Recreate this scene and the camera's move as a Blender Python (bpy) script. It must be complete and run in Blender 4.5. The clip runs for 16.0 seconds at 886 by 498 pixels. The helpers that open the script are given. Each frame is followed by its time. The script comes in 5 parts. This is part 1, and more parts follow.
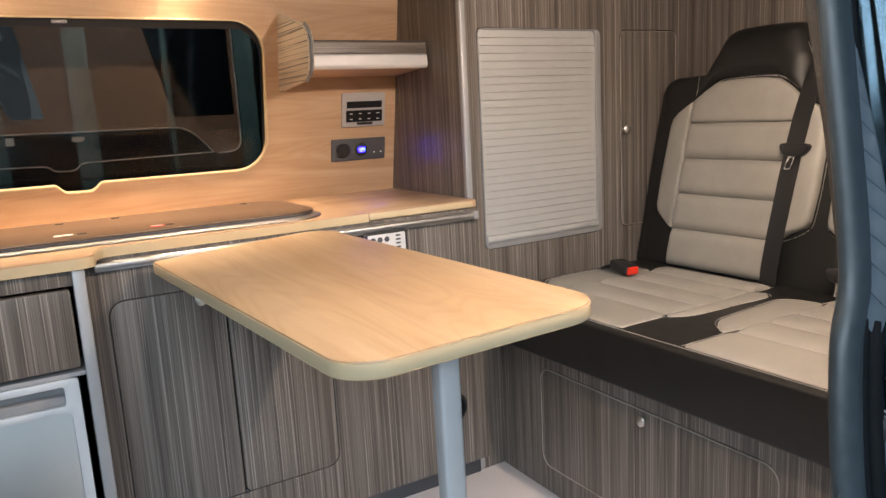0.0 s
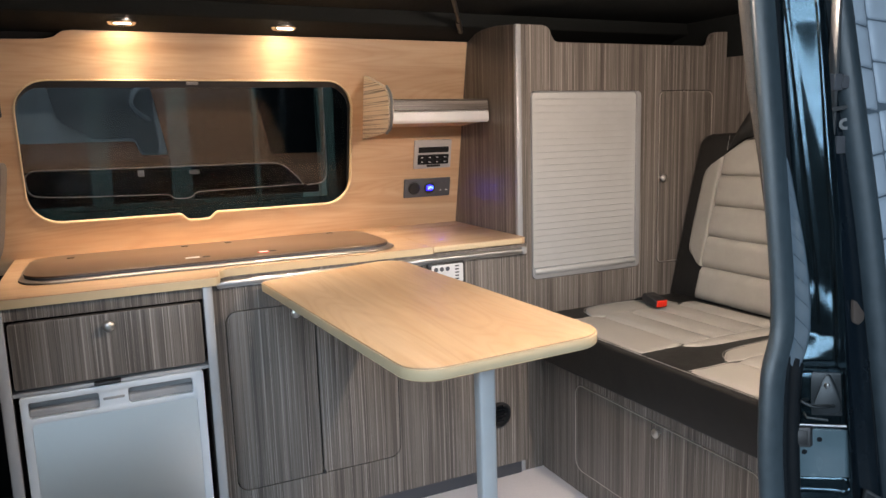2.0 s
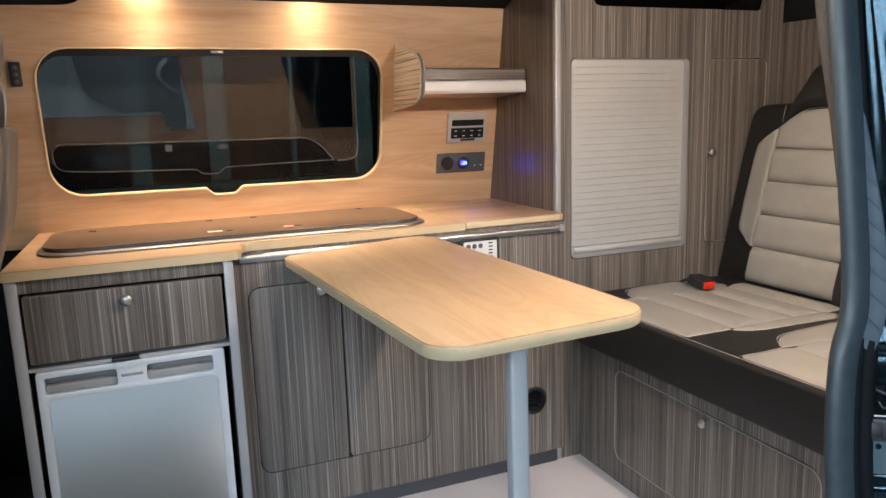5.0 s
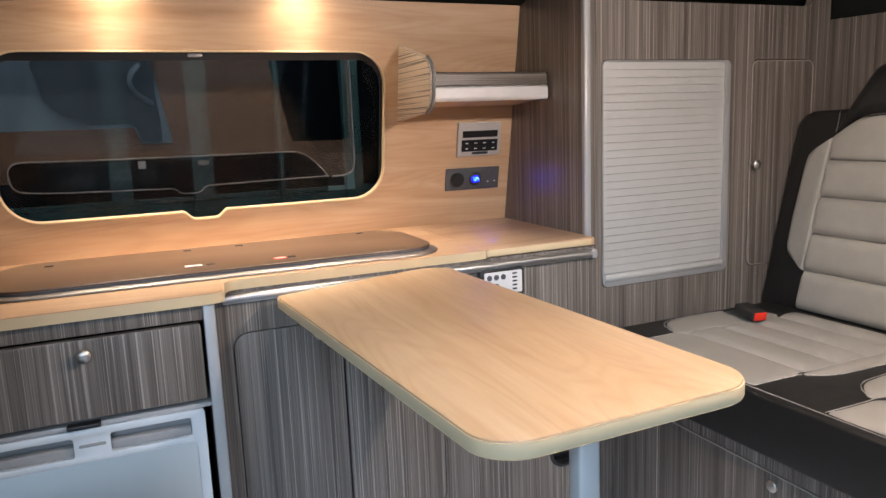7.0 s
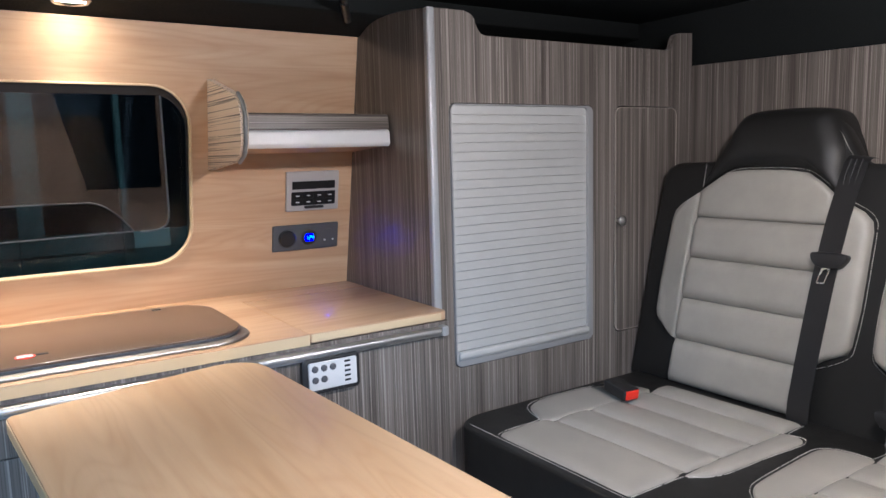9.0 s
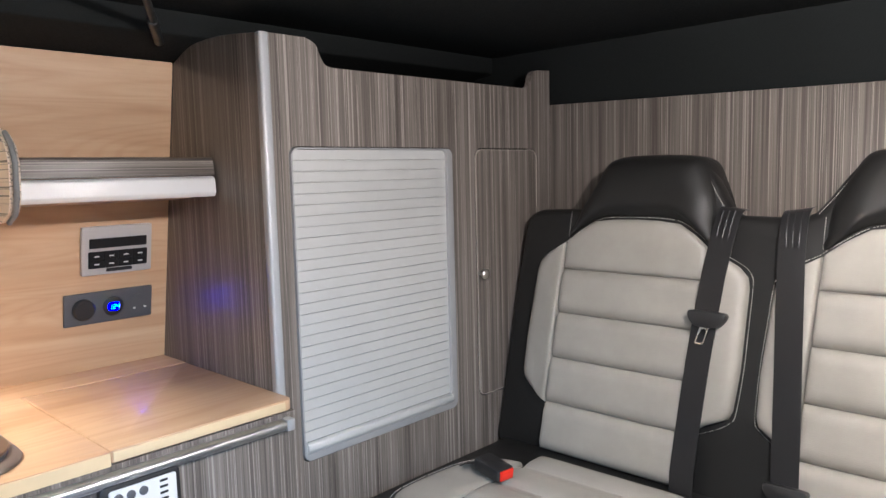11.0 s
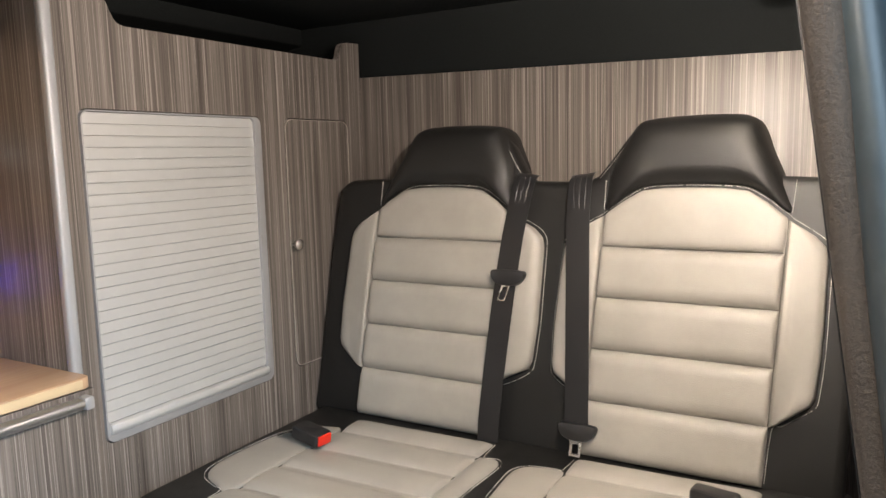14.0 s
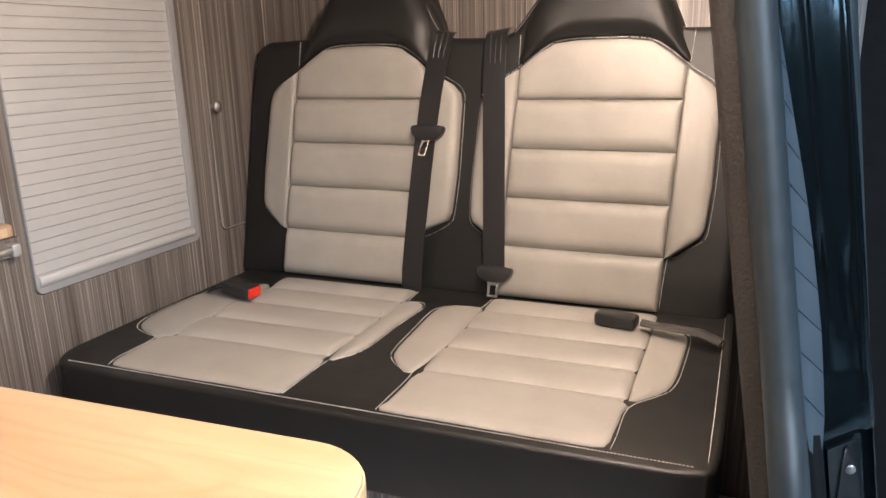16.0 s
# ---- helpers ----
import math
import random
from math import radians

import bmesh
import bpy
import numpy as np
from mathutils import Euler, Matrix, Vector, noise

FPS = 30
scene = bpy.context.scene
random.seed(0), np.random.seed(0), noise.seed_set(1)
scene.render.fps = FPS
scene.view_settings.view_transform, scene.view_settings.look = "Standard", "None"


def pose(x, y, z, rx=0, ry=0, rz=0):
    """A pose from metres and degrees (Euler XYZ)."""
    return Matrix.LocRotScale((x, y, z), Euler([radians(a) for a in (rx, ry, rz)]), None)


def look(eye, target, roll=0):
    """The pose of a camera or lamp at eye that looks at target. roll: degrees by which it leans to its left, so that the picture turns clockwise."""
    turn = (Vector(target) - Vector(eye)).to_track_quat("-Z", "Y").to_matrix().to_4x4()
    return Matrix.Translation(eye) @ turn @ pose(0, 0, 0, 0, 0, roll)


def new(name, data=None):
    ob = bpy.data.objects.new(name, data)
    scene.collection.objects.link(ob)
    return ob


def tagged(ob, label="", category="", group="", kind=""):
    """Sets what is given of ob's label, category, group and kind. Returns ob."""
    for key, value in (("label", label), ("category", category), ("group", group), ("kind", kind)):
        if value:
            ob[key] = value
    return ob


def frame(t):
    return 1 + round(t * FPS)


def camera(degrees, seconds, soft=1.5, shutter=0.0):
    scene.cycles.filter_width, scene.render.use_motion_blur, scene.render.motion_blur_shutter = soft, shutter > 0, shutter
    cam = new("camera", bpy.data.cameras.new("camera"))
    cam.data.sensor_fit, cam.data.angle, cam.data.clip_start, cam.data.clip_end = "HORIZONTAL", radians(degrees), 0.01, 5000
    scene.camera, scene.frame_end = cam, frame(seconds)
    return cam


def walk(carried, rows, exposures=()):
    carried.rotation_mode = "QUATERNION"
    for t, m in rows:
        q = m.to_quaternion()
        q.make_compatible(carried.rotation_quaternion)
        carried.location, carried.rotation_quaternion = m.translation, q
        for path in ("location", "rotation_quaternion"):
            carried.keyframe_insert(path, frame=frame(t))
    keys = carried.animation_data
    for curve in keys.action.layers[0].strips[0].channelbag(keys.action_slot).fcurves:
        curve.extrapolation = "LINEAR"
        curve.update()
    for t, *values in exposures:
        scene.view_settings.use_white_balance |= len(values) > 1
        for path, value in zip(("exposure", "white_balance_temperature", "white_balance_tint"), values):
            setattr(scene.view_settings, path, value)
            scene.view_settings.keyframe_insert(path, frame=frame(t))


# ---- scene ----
cam = camera(63.0, 16.0)
PATH = [
    (0, (0.095, 0.026, 1.002), (1.087, 1.724, 0.634), -3.1),
    (0.5, (-0.013, -0.02, 1.023), (0.968, 1.68, 0.64), -2.3),
    (1, (-0.093, -0.086, 1.071), (0.879, 1.622, 0.698), -1.9),
    (1.5, (-0.082, -0.162, 1.102), (0.843, 1.58, 0.768), -1.8),
    (2, (-0.031, -0.263, 1.102), (0.808, 1.523, 0.78), -1.7),
    (2.5, (-0.02, -0.32, 1.088), (0.771, 1.486, 0.749), -1.5),
    (3, (-0.017, -0.349, 1.057), (0.755, 1.459, 0.689), -1.3),
    (3.5, (-0.015, -0.352, 1.05), (0.742, 1.46, 0.672), -1.3),
    (4, (-0.004, -0.34, 1.054), (0.742, 1.475, 0.671), -1.3),
    (4.5, (0.01, -0.296, 1.061), (0.747, 1.524, 0.686), -1.5),
    (4.7, (0.016, -0.253, 1.059), (0.75, 1.57, 0.691), -1.7),
    (6.8, (0.035, 0.09, 1.061), (0.815, 1.902, 0.73), -2.2),
    (7, (0.061, 0.094, 1.07), (0.836, 1.906, 0.732), -2.3),
    (7.5, (0.135, 0.119, 1.08), (0.927, 1.925, 0.744), -2.2),
    (8, (0.218, 0.151, 1.092), (1.077, 1.93, 0.779), -2.1),
    (8.5, (0.256, 0.216, 1.107), (1.217, 1.945, 0.813), -1.8),
    (9, (0.288, 0.334, 1.104), (1.377, 1.991, 0.846), -1.6),
    (9.2, (0.304, 0.379, 1.11), (1.455, 1.994, 0.849), -1.6),
    (11.3, (0.42, 0.554, 1.167), (1.88, 1.907, 0.975), -1.3),
    (11.5, (0.424, 0.559, 1.171), (1.89, 1.91, 1.004), -1.2),
    (12, (0.43, 0.546, 1.177), (1.923, 1.87, 1.04), -1.0),
    (12.5, (0.441, 0.52, 1.177), (1.979, 1.792, 1.046), -0.9),
    (13, (0.441, 0.518, 1.169), (2.038, 1.712, 1.02), -1.0),
    (13.5, (0.425, 0.509, 1.149), (2.078, 1.619, 0.963), -1.1),
    (14, (0.401, 0.507, 1.122), (2.126, 1.486, 0.864), -1.4),
    (14.5, (0.382, 0.503, 1.099), (2.147, 1.383, 0.768), -1.5),
    (15, (0.368, 0.497, 1.073), (2.145, 1.318, 0.662), -1.5),
    (15.5, (0.347, 0.489, 1.052), (2.122, 1.274, 0.568), -1.4),
    (16, (0.324, 0.485, 1.033), (2.101, 1.24, 0.509), -1.4),
]
EXPOSURES = [(0, 0.12, 7300, 18), (1.5, 0.17, 7000, 17), (3.5, 0.14, 6900, 16), (4.7, 0.15, 7000, 16), (7, 0.11, 6450, 16), (8, 0.07, 5850, 14), (9, 0.1, 5550, 13), (11.5, 0.56, 5800, 11), (12.5, 0.58, 6050, 11), (13.5, 0.49, 6450, 12), (14.5, 0.57, 6550, 12), (15, 0.55, 6700, 13), (16, 0.43, 6950, 20)]
walk(cam, [(t, look(eye, target, roll)) for t, eye, target, roll in PATH], EXPOSURES)

# ---- world, lights, exposure ----
world = bpy.data.worlds.new("world")
scene.world = world
world.use_nodes = True
world.node_tree.nodes["Background"].inputs[0].default_value = (0.55, 0.68, 0.8, 1)
world.node_tree.nodes["Background"].inputs[1].default_value = 0.05
scene.view_settings.exposure = 0.0
WARM, COOL, NEUTRAL = (1.0, 0.81, 0.6), (0.6, 0.81, 1.0), (1.0, 0.87, 0.755)


def lamp(name, kind, power, colour, m, **more):
    data = bpy.data.lights.new(name, kind)
    data.energy, data.color = power, colour
    for key, value in more.items():
        if key == "size":
            data.size = value
        elif key == "size_y":
            data.shape, data.size_y = "RECTANGLE", value
        elif key == "radius":
            data.shadow_soft_size = value
        elif key == "cone":
            data.spot_size, data.spot_blend = radians(value), 1.0
    ob = new(name, data)
    ob.matrix_world = m
    return ob


SPOTS = [(0.06, 1.864, 1.402), (0.485, 1.864, 1.402), (1.6, 0.62, 1.385), (1.05, 0.62, 1.405), (0.485, 0.62, 1.405)]
SPOT_POWER = [34, 34, 1.8, 28.5, 9]
for (px, py, pz), w in zip(SPOTS, SPOT_POWER):
    if py > 1:
        lamp("spot_light", "SPOT", w, WARM, look((px, py, pz - 0.012), (px, 1.83, 0.78)), radius=0.02, cone=88)
    else:
        lamp("spot_light", "POINT", w, NEUTRAL, pose(px, py, pz - 0.024), radius=0.02)
# unseen strip lamps added outside the open sliding door for the cool workshop light
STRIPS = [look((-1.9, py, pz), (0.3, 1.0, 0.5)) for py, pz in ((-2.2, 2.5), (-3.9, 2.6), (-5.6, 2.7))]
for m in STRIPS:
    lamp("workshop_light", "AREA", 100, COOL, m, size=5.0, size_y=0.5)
# Unseen fill lamps added for the neighbouring van's side and the teal stand-ins.
lamp("van_side_fill", "AREA", 21, (1.0, 0.95, 0.9), look((0.4, 2.12, 2.4), (0.4, 2.5, 1.1)), size=2.4, size_y=0.2)
lamp("far_fill", "AREA", 62, (0.9, 1.0, 1.0), look((1.2, 6.2, 3.3), (1.2, 8.1, 0.9)), size=5.0, size_y=0.3)


# ---- materials ----
def material(name):
    m = bpy.data.materials.new(name)
    m.use_nodes = True
    return m, m.node_tree.nodes, m.node_tree.links, m.node_tree.nodes["Principled BSDF"]


def position(n, l, scale):
    g = n.new("ShaderNodeNewGeometry")
    v = n.new("ShaderNodeVectorMath")
    v.operation = "MULTIPLY"
    v.inputs[1].default_value = scale
    l.new(g.outputs["Position"], v.inputs[0])
    return v.outputs[0]


def noise_tex(n, l, vector, scale=1.0, detail=3.0, rough=0.5, warp=0.0):
    t = n.new("ShaderNodeTexNoise")
    t.inputs["Scale"].default_value = scale
    t.inputs["Detail"].default_value = detail
    t.inputs["Roughness"].default_value = rough
    t.inputs["Distortion"].default_value = warp
    l.new(vector, t.inputs["Vector"])
    return t.outputs["Fac"]


def ramp(n, l, fac, stops):
    r = n.new("ShaderNodeValToRGB")
    el = r.color_ramp.elements
    while len(el) < len(stops):
        el.new(0.5)
    for e, (p, c) in zip(el, stops):
        e.position = p
        e.color = (*c, 1) if len(c) == 3 else c
    l.new(fac, r.inputs[0])
    return r.outputs[0]


def mix(n, l, fac, a, b, mode="MIX"):
    m = n.new("ShaderNodeMix")
    m.data_type, m.blend_type = "RGBA", mode
    if isinstance(fac, float):
        m.inputs[0].default_value = fac
    else:
        l.new(fac, m.inputs[0])
    for socket, v in ((m.inputs[6], a), (m.inputs[7], b)):
        if isinstance(v, tuple):
            socket.default_value = (*v, 1)
        else:
            l.new(v, socket)
    return m.outputs[2]


def bump(n, l, bsdf, height, strength, dist):
    b = n.new("ShaderNodeBump")
    b.inputs["Strength"].default_value = strength
    b.inputs["Distance"].default_value = dist
    l.new(height, b.inputs["Height"])
    l.new(b.outputs[0], bsdf.inputs["Normal"])


def plain(name, colour, rough=0.5, metal=0.0, coat=0.0, vary=0.12, grain=30.0, relief=0.0, emit=0.0):
    m, n, l, b = material(name)
    f = noise_tex(n, l, position(n, l, (1, 1, 1)), grain, 4.0, 0.6)
    big = noise_tex(n, l, position(n, l, (1, 1, 1)), 4.0, 2.0)
    lo = tuple(c * (1 - vary) for c in colour)
    hi = tuple(min(1.0, c * (1 + vary)) for c in colour)
    c = mix(n, l, 0.5, ramp(n, l, f, [(0.3, lo), (0.7, hi)]), ramp(n, l, big, [(0.35, lo), (0.65, hi)]))
    l.new(c, b.inputs["Base Color"])
    r = ramp(n, l, f, [(0.3, (rough * 0.85,) * 3), (0.7, (min(1, rough * 1.15),) * 3)])
    l.new(r, b.inputs["Roughness"])
    b.inputs["Metallic"].default_value = metal
    b.inputs["Coat Weight"].default_value = coat
    b.inputs["Coat Roughness"].default_value = 0.04
    if relief:
        bump(n, l, b, f, 0.5, relief)
    if emit:
        b.inputs["Emission Color"].default_value = (*colour, 1)
        b.inputs["Emission Strength"].default_value = emit
    return m


def streaked(name, axis="z", pale_at=0.585, share=0.63, pale_tone=(0.4, 0.362, 0.325)):
    """Grey-brown driftwood laminate with fine pale and dark lines along one axis."""
    m, n, l, b = material(name)
    i = "xyz".index(axis)

    def along(fine, slow):
        s = [fine] * 3
        s[i] = slow
        return position(n, l, tuple(s))

    broad = noise_tex(n, l, along(70, 0.35), 1.0, 5.0, 0.72)
    fine = noise_tex(n, l, along(330, 1.1), 1.0, 2.0, 0.6)
    hair = noise_tex(n, l, along(620, 2.6), 1.0, 2.0, 0.6)
    base = ramp(n, l, broad, [(0.36, (0.085, 0.072, 0.062)), (0.5, (0.15, 0.13, 0.113)), (0.64, (0.215, 0.19, 0.168))])
    dark = ramp(n, l, hair, [(0.38, (0.6, 0.58, 0.56)), (0.5, (1, 1, 1))])
    c = mix(n, l, 1.0, base, dark, "MULTIPLY")
    pale = ramp(n, l, fine, [(pale_at, (0, 0, 0)), (pale_at + 0.05, (share,) * 3)])
    c = mix(n, l, pale, c, pale_tone)
    l.new(c, b.inputs["Base Color"])
    b.inputs["Roughness"].default_value = 0.42
    bump(n, l, b, hair, 0.15, 0.0006)
    return m


def oak(name, scale=1.0, turned=False, tones=((0.28, (0.475, 0.305, 0.178)), (0.45, (0.535, 0.36, 0.222)), (0.7, (0.575, 0.4, 0.255))), figure=0.75):
    """Pale honey oak laminate, grain along x, or along y where turned."""
    def along(x, y, z):
        return (y, x, z) if turned else (x, y, z)

    m, n, l, b = material(name)
    broad = noise_tex(n, l, position(n, l, along(1.1, 11, 11)), scale, 3.0, 0.55, 0.4)
    fine = noise_tex(n, l, position(n, l, along(7, 120, 120)), scale, 4.0, 0.6)
    c1 = ramp(n, l, broad, tones)
    c2 = ramp(n, l, fine, [(0.35, (0.88, 0.85, 0.82)), (0.6, (1, 1, 1))])
    c = mix(n, l, 0.55, c1, c2, "MULTIPLY")
    rings = noise_tex(n, l, position(n, l, along(0.7, 6.5, 6.5)), scale, 2.0, 0.4, 1.2)
    lines = n.new("ShaderNodeMath")
    lines.operation = "PINGPONG"
    lines.inputs[1].default_value = 0.03
    l.new(rings, lines.inputs[0])
    c3 = ramp(n, l, lines.outputs[0], [(0.0, (0.86, 0.8, 0.74)), (0.018, (1, 1, 1))])
    flame = noise_tex(n, l, position(n, l, along(0.9, 10, 10)), scale, 3.0, 0.6, 0.7)
    c = mix(n, l, figure, c, ramp(n, l, flame, [(0.36, (0.84, 0.77, 0.69)), (0.5, (1, 1, 1)), (0.66, (1, 0.97, 0.94))]), "MULTIPLY")
    l.new(mix(n, l, figure * 0.6, c, c3, "MULTIPLY"), b.inputs["Base Color"])
    r = ramp(n, l, fine, [(0.3, (0.42,) * 3), (0.7, (0.54,) * 3)])
    l.new(r, b.inputs["Roughness"])
    bump(n, l, b, fine, 0.1, 0.0005)
    return m


def leather(name, colour, rough):
    m, n, l, b = material(name)
    cells = n.new("ShaderNodeTexVoronoi")
    cells.inputs["Scale"].default_value = 620
    l.new(position(n, l, (1, 1, 1)), cells.inputs["Vector"])
    f = noise_tex(n, l, position(n, l, (1, 1, 1)), 9.0, 4.0, 0.6)
    c = ramp(n, l, f, [(0.3, tuple(c * 0.9 for c in colour)), (0.7, tuple(c * 1.08 for c in colour))])
    l.new(c, b.inputs["Base Color"])
    l.new(ramp(n, l, f, [(0.3, (rough - 0.05,) * 3), (0.7, (rough + 0.06,) * 3)]), b.inputs["Roughness"])
    wrinkle = noise_tex(n, l, position(n, l, (1, 1, 1)), 26.0, 3.0, 0.6)
    h = mix(n, l, 0.35, cells.outputs["Distance"], wrinkle)
    folds = noise_tex(n, l, position(n, l, (1, 1, 1)), 14.0, 2.0, 0.45)
    fine = n.new("ShaderNodeBump")
    fine.inputs["Strength"].default_value = 0.3
    fine.inputs["Distance"].default_value = 0.0012
    l.new(h, fine.inputs["Height"])
    b2 = n.new("ShaderNodeBump")
    b2.inputs["Strength"].default_value = 0.25
    b2.inputs["Distance"].default_value = 0.008
    l.new(folds, b2.inputs["Height"])
    l.new(fine.outputs[0], b2.inputs["Normal"])
    l.new(b2.outputs[0], b.inputs["Normal"])
    return m


def brushed(name, colour, rough, axis=0):
    m, n, l, b = material(name)
    s = [260, 260, 260]
    s[axis] = 3
    f = noise_tex(n, l, position(n, l, tuple(s)), 1.0, 2.0)
    l.new(ramp(n, l, f, [(0.3, tuple(c * 0.92 for c in colour)), (0.7, colour)]), b.inputs["Base Color"])
    l.new(ramp(n, l, f, [(0.3, (rough * 0.85,) * 3), (0.7, (rough * 1.15,) * 3)]), b.inputs["Roughness"])
    b.inputs["Metallic"].default_value = 1.0
    return m


def see_through(m, share):
    """Part of the light passes straight through, so stand-ins for reflections show behind."""
    n, l = m.node_tree.nodes, m.node_tree.links
    clear, blend = n.new("ShaderNodeBsdfTransparent"), n.new("ShaderNodeMixShader")
    blend.inputs[0].default_value = share
    l.new(n["Principled BSDF"].outputs[0], blend.inputs[1])
    l.new(clear.outputs[0], blend.inputs[2])
    l.new(blend.outputs[0], n["Material Output"].inputs[0])


def tinted_glass(name, colour):
    """A thin tinted pane: clear passage with a faint sharp reflection."""
    m, n, l, b = material(name)
    clear, gloss, blend = n.new("ShaderNodeBsdfTransparent"), n.new("ShaderNodeBsdfGlossy"), n.new("ShaderNodeMixShader")
    clear.inputs["Color"].default_value = (*colour, 1)
    gloss.inputs["Color"].default_value = (0.2, 0.2, 0.2, 1)
    gloss.inputs["Roughness"].default_value = 0.02
    blend.inputs[0].default_value = 0.06
    l.new(clear.outputs[0], blend.inputs[1])
    l.new(gloss.outputs[0], blend.inputs[2])
    l.new(blend.outputs[0], n["Material Output"].inputs[0])
    return m


LAM = streaked("driftwood_laminate", "z")
LAM_X = streaked("driftwood_laminate_crosswise", "x")
LAM_Y = streaked("driftwood_laminate_end", "y", 0.4, 0.95, (0.68, 0.57, 0.45))
OAK = oak("oak_laminate")
OAK.node_tree.nodes["Principled BSDF"].inputs["Coat Weight"].default_value = 0.25
OAK.node_tree.nodes["Principled BSDF"].inputs["Coat Roughness"].default_value = 0.14
OAK_Y = oak("oak_laminate_lengthwise", 1.0, True, ((0.28, (0.43, 0.285, 0.168)), (0.45, (0.5, 0.348, 0.21)), (0.7, (0.545, 0.39, 0.248))), 0.65)
OAK_EDGE = plain("oak_edging", (0.6, 0.47, 0.29), 0.45, vary=0.06)
ALU = plain("satin_aluminium", (0.38, 0.39, 0.4), 0.42, metal=0.25, vary=0.05)
ALU_X = brushed("satin_aluminium_bar", (0.55, 0.56, 0.57), 0.4, 0)
STEEL = brushed("steel", (0.75, 0.75, 0.74), 0.2, 0)
RIM_STEEL = brushed("hob_rim_steel", (0.38, 0.36, 0.34), 0.45, 0)
KNOB = brushed("satin_knob", (0.58, 0.56, 0.53), 0.36, 0)
# Leg aluminium with the cool door light on it put into the colour.
LEG_ALU = plain("brightened_leg_aluminium", (0.5, 0.52, 0.53), 0.4, metal=0.2, vary=0.05)
SLAT = plain("silver_slat", (0.56, 0.57, 0.56), 0.35, metal=0.35, vary=0.05)
FRAME_GREY = plain("grey_frame", (0.36, 0.365, 0.37), 0.42, metal=0.3, vary=0.06)
GREY = leather("grey_leather", (0.333, 0.317, 0.284), 0.44)
BLACK = leather("black_leather", (0.0112, 0.0111, 0.0106), 0.47)
BLACK.node_tree.nodes["Principled BSDF"].inputs["Specular IOR Level"].default_value = 0.45
TAUPE = leather("taupe_leather", (0.16, 0.134, 0.112), 0.5)
THREAD = plain("pale_thread", (0.7, 0.67, 0.62), 0.8)
WEB = plain("belt_webbing", (0.018, 0.018, 0.019), 0.36, grain=400, relief=0.0006)
PLASTIC = plain("black_plastic", (0.018, 0.018, 0.019), 0.42)
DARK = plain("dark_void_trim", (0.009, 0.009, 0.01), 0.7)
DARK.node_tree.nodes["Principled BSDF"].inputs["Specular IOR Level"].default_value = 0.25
RED = plain("red_plastic", (0.75, 0.03, 0.012), 0.35, vary=0.04)
VINYL = plain("pale_vinyl_floor", (0.74, 0.7, 0.71), 0.42, grain=160, vary=0.08)
LINER = plain("dark_headliner", (0.0105, 0.012, 0.012), 0.85, grain=320, relief=0.0008)
LINER.node_tree.nodes["Principled BSDF"].inputs["Specular IOR Level"].default_value = 0.12
FRIDGE = plain("fridge_steel", (0.8, 0.82, 0.8), 0.3, metal=1.0, vary=0.01, grain=12)
for link in [k for k in FRIDGE.node_tree.links if k.to_socket.name == "Roughness"]:
    FRIDGE.node_tree.links.remove(link)
FRIDGE.node_tree.nodes["Principled BSDF"].inputs["Roughness"].default_value = 0.3
FRIDGE_TRIM = plain("fridge_silver_trim", (0.72, 0.76, 0.79), 0.36, metal=0.4, vary=0.05)
HOB_GLASS = plain("smoked_glass_lid", (0.115, 0.074, 0.05), 0.3, vary=0.06, coat=0.1, grain=3)
HOB_GLASS.node_tree.nodes["Principled BSDF"].inputs["Specular IOR Level"].default_value = 0.35
for link in [k for k in HOB_GLASS.node_tree.links if k.to_socket.name == "Roughness"]:
    HOB_GLASS.node_tree.links.remove(link)
HOB_GLASS.node_tree.nodes["Principled BSDF"].inputs["Roughness"].default_value = 0.31
PAINT = plain("dark_blue_paint", (0.004, 0.008, 0.012), 0.25, coat=0.15, vary=0.1)
SEAL = plain("door_seal_rubber", (0.036, 0.051, 0.06), 0.42, vary=0.25, grain=60)
MATT_BLACK = plain("matt_black", (0.005, 0.007, 0.009), 0.75)
MATT_BLACK.node_tree.nodes["Principled BSDF"].inputs["Specular IOR Level"].default_value = 0.15
SLATE_TRIM = plain("slate_trim", (0.026, 0.031, 0.038), 0.4)
DULL_STEEL = brushed("dull_steel", (0.38, 0.38, 0.38), 0.35, 0)
TWIST = plain("grey_webbing", (0.1, 0.097, 0.092), 0.2, metal=0.3)
TONGUE = plain("bright_tongue_steel", (0.66, 0.66, 0.64), 0.25, metal=0.85)
GROOVE = plain("routed_edge_glint", (0.48, 0.43, 0.38), 0.5)
PLATE_BLUE = plain("blue_plate", (0.075, 0.118, 0.138), 0.25, coat=0.6)
# Colour of a blue reflection on the jamb, given to solid strips.
JAMB_BLUE = plain("blue_jamb_sheen", (0.048, 0.076, 0.1), 0.6, vary=0.15)
PALE_PANEL = plain("pale_blue_grey_panel", (0.36, 0.42, 0.48), 0.35, vary=0.05)
JAMB_PAINT = plain("glossy_jamb_paint", (0.05, 0.085, 0.105), 0.12, metal=0.86, coat=0.1, vary=0.1)
BROWN = plain("brown_bracket", (0.09, 0.066, 0.054), 0.5)
HINGE = plain("dark_hinge_steel", (0.03, 0.033, 0.034), 0.4, metal=0.4)
STRIKER = plain("dark_striker_metal", (0.02, 0.025, 0.028), 0.35, metal=0.4)
LATCH = plain("latch_steel", (0.16, 0.16, 0.16), 0.35, metal=0.6)
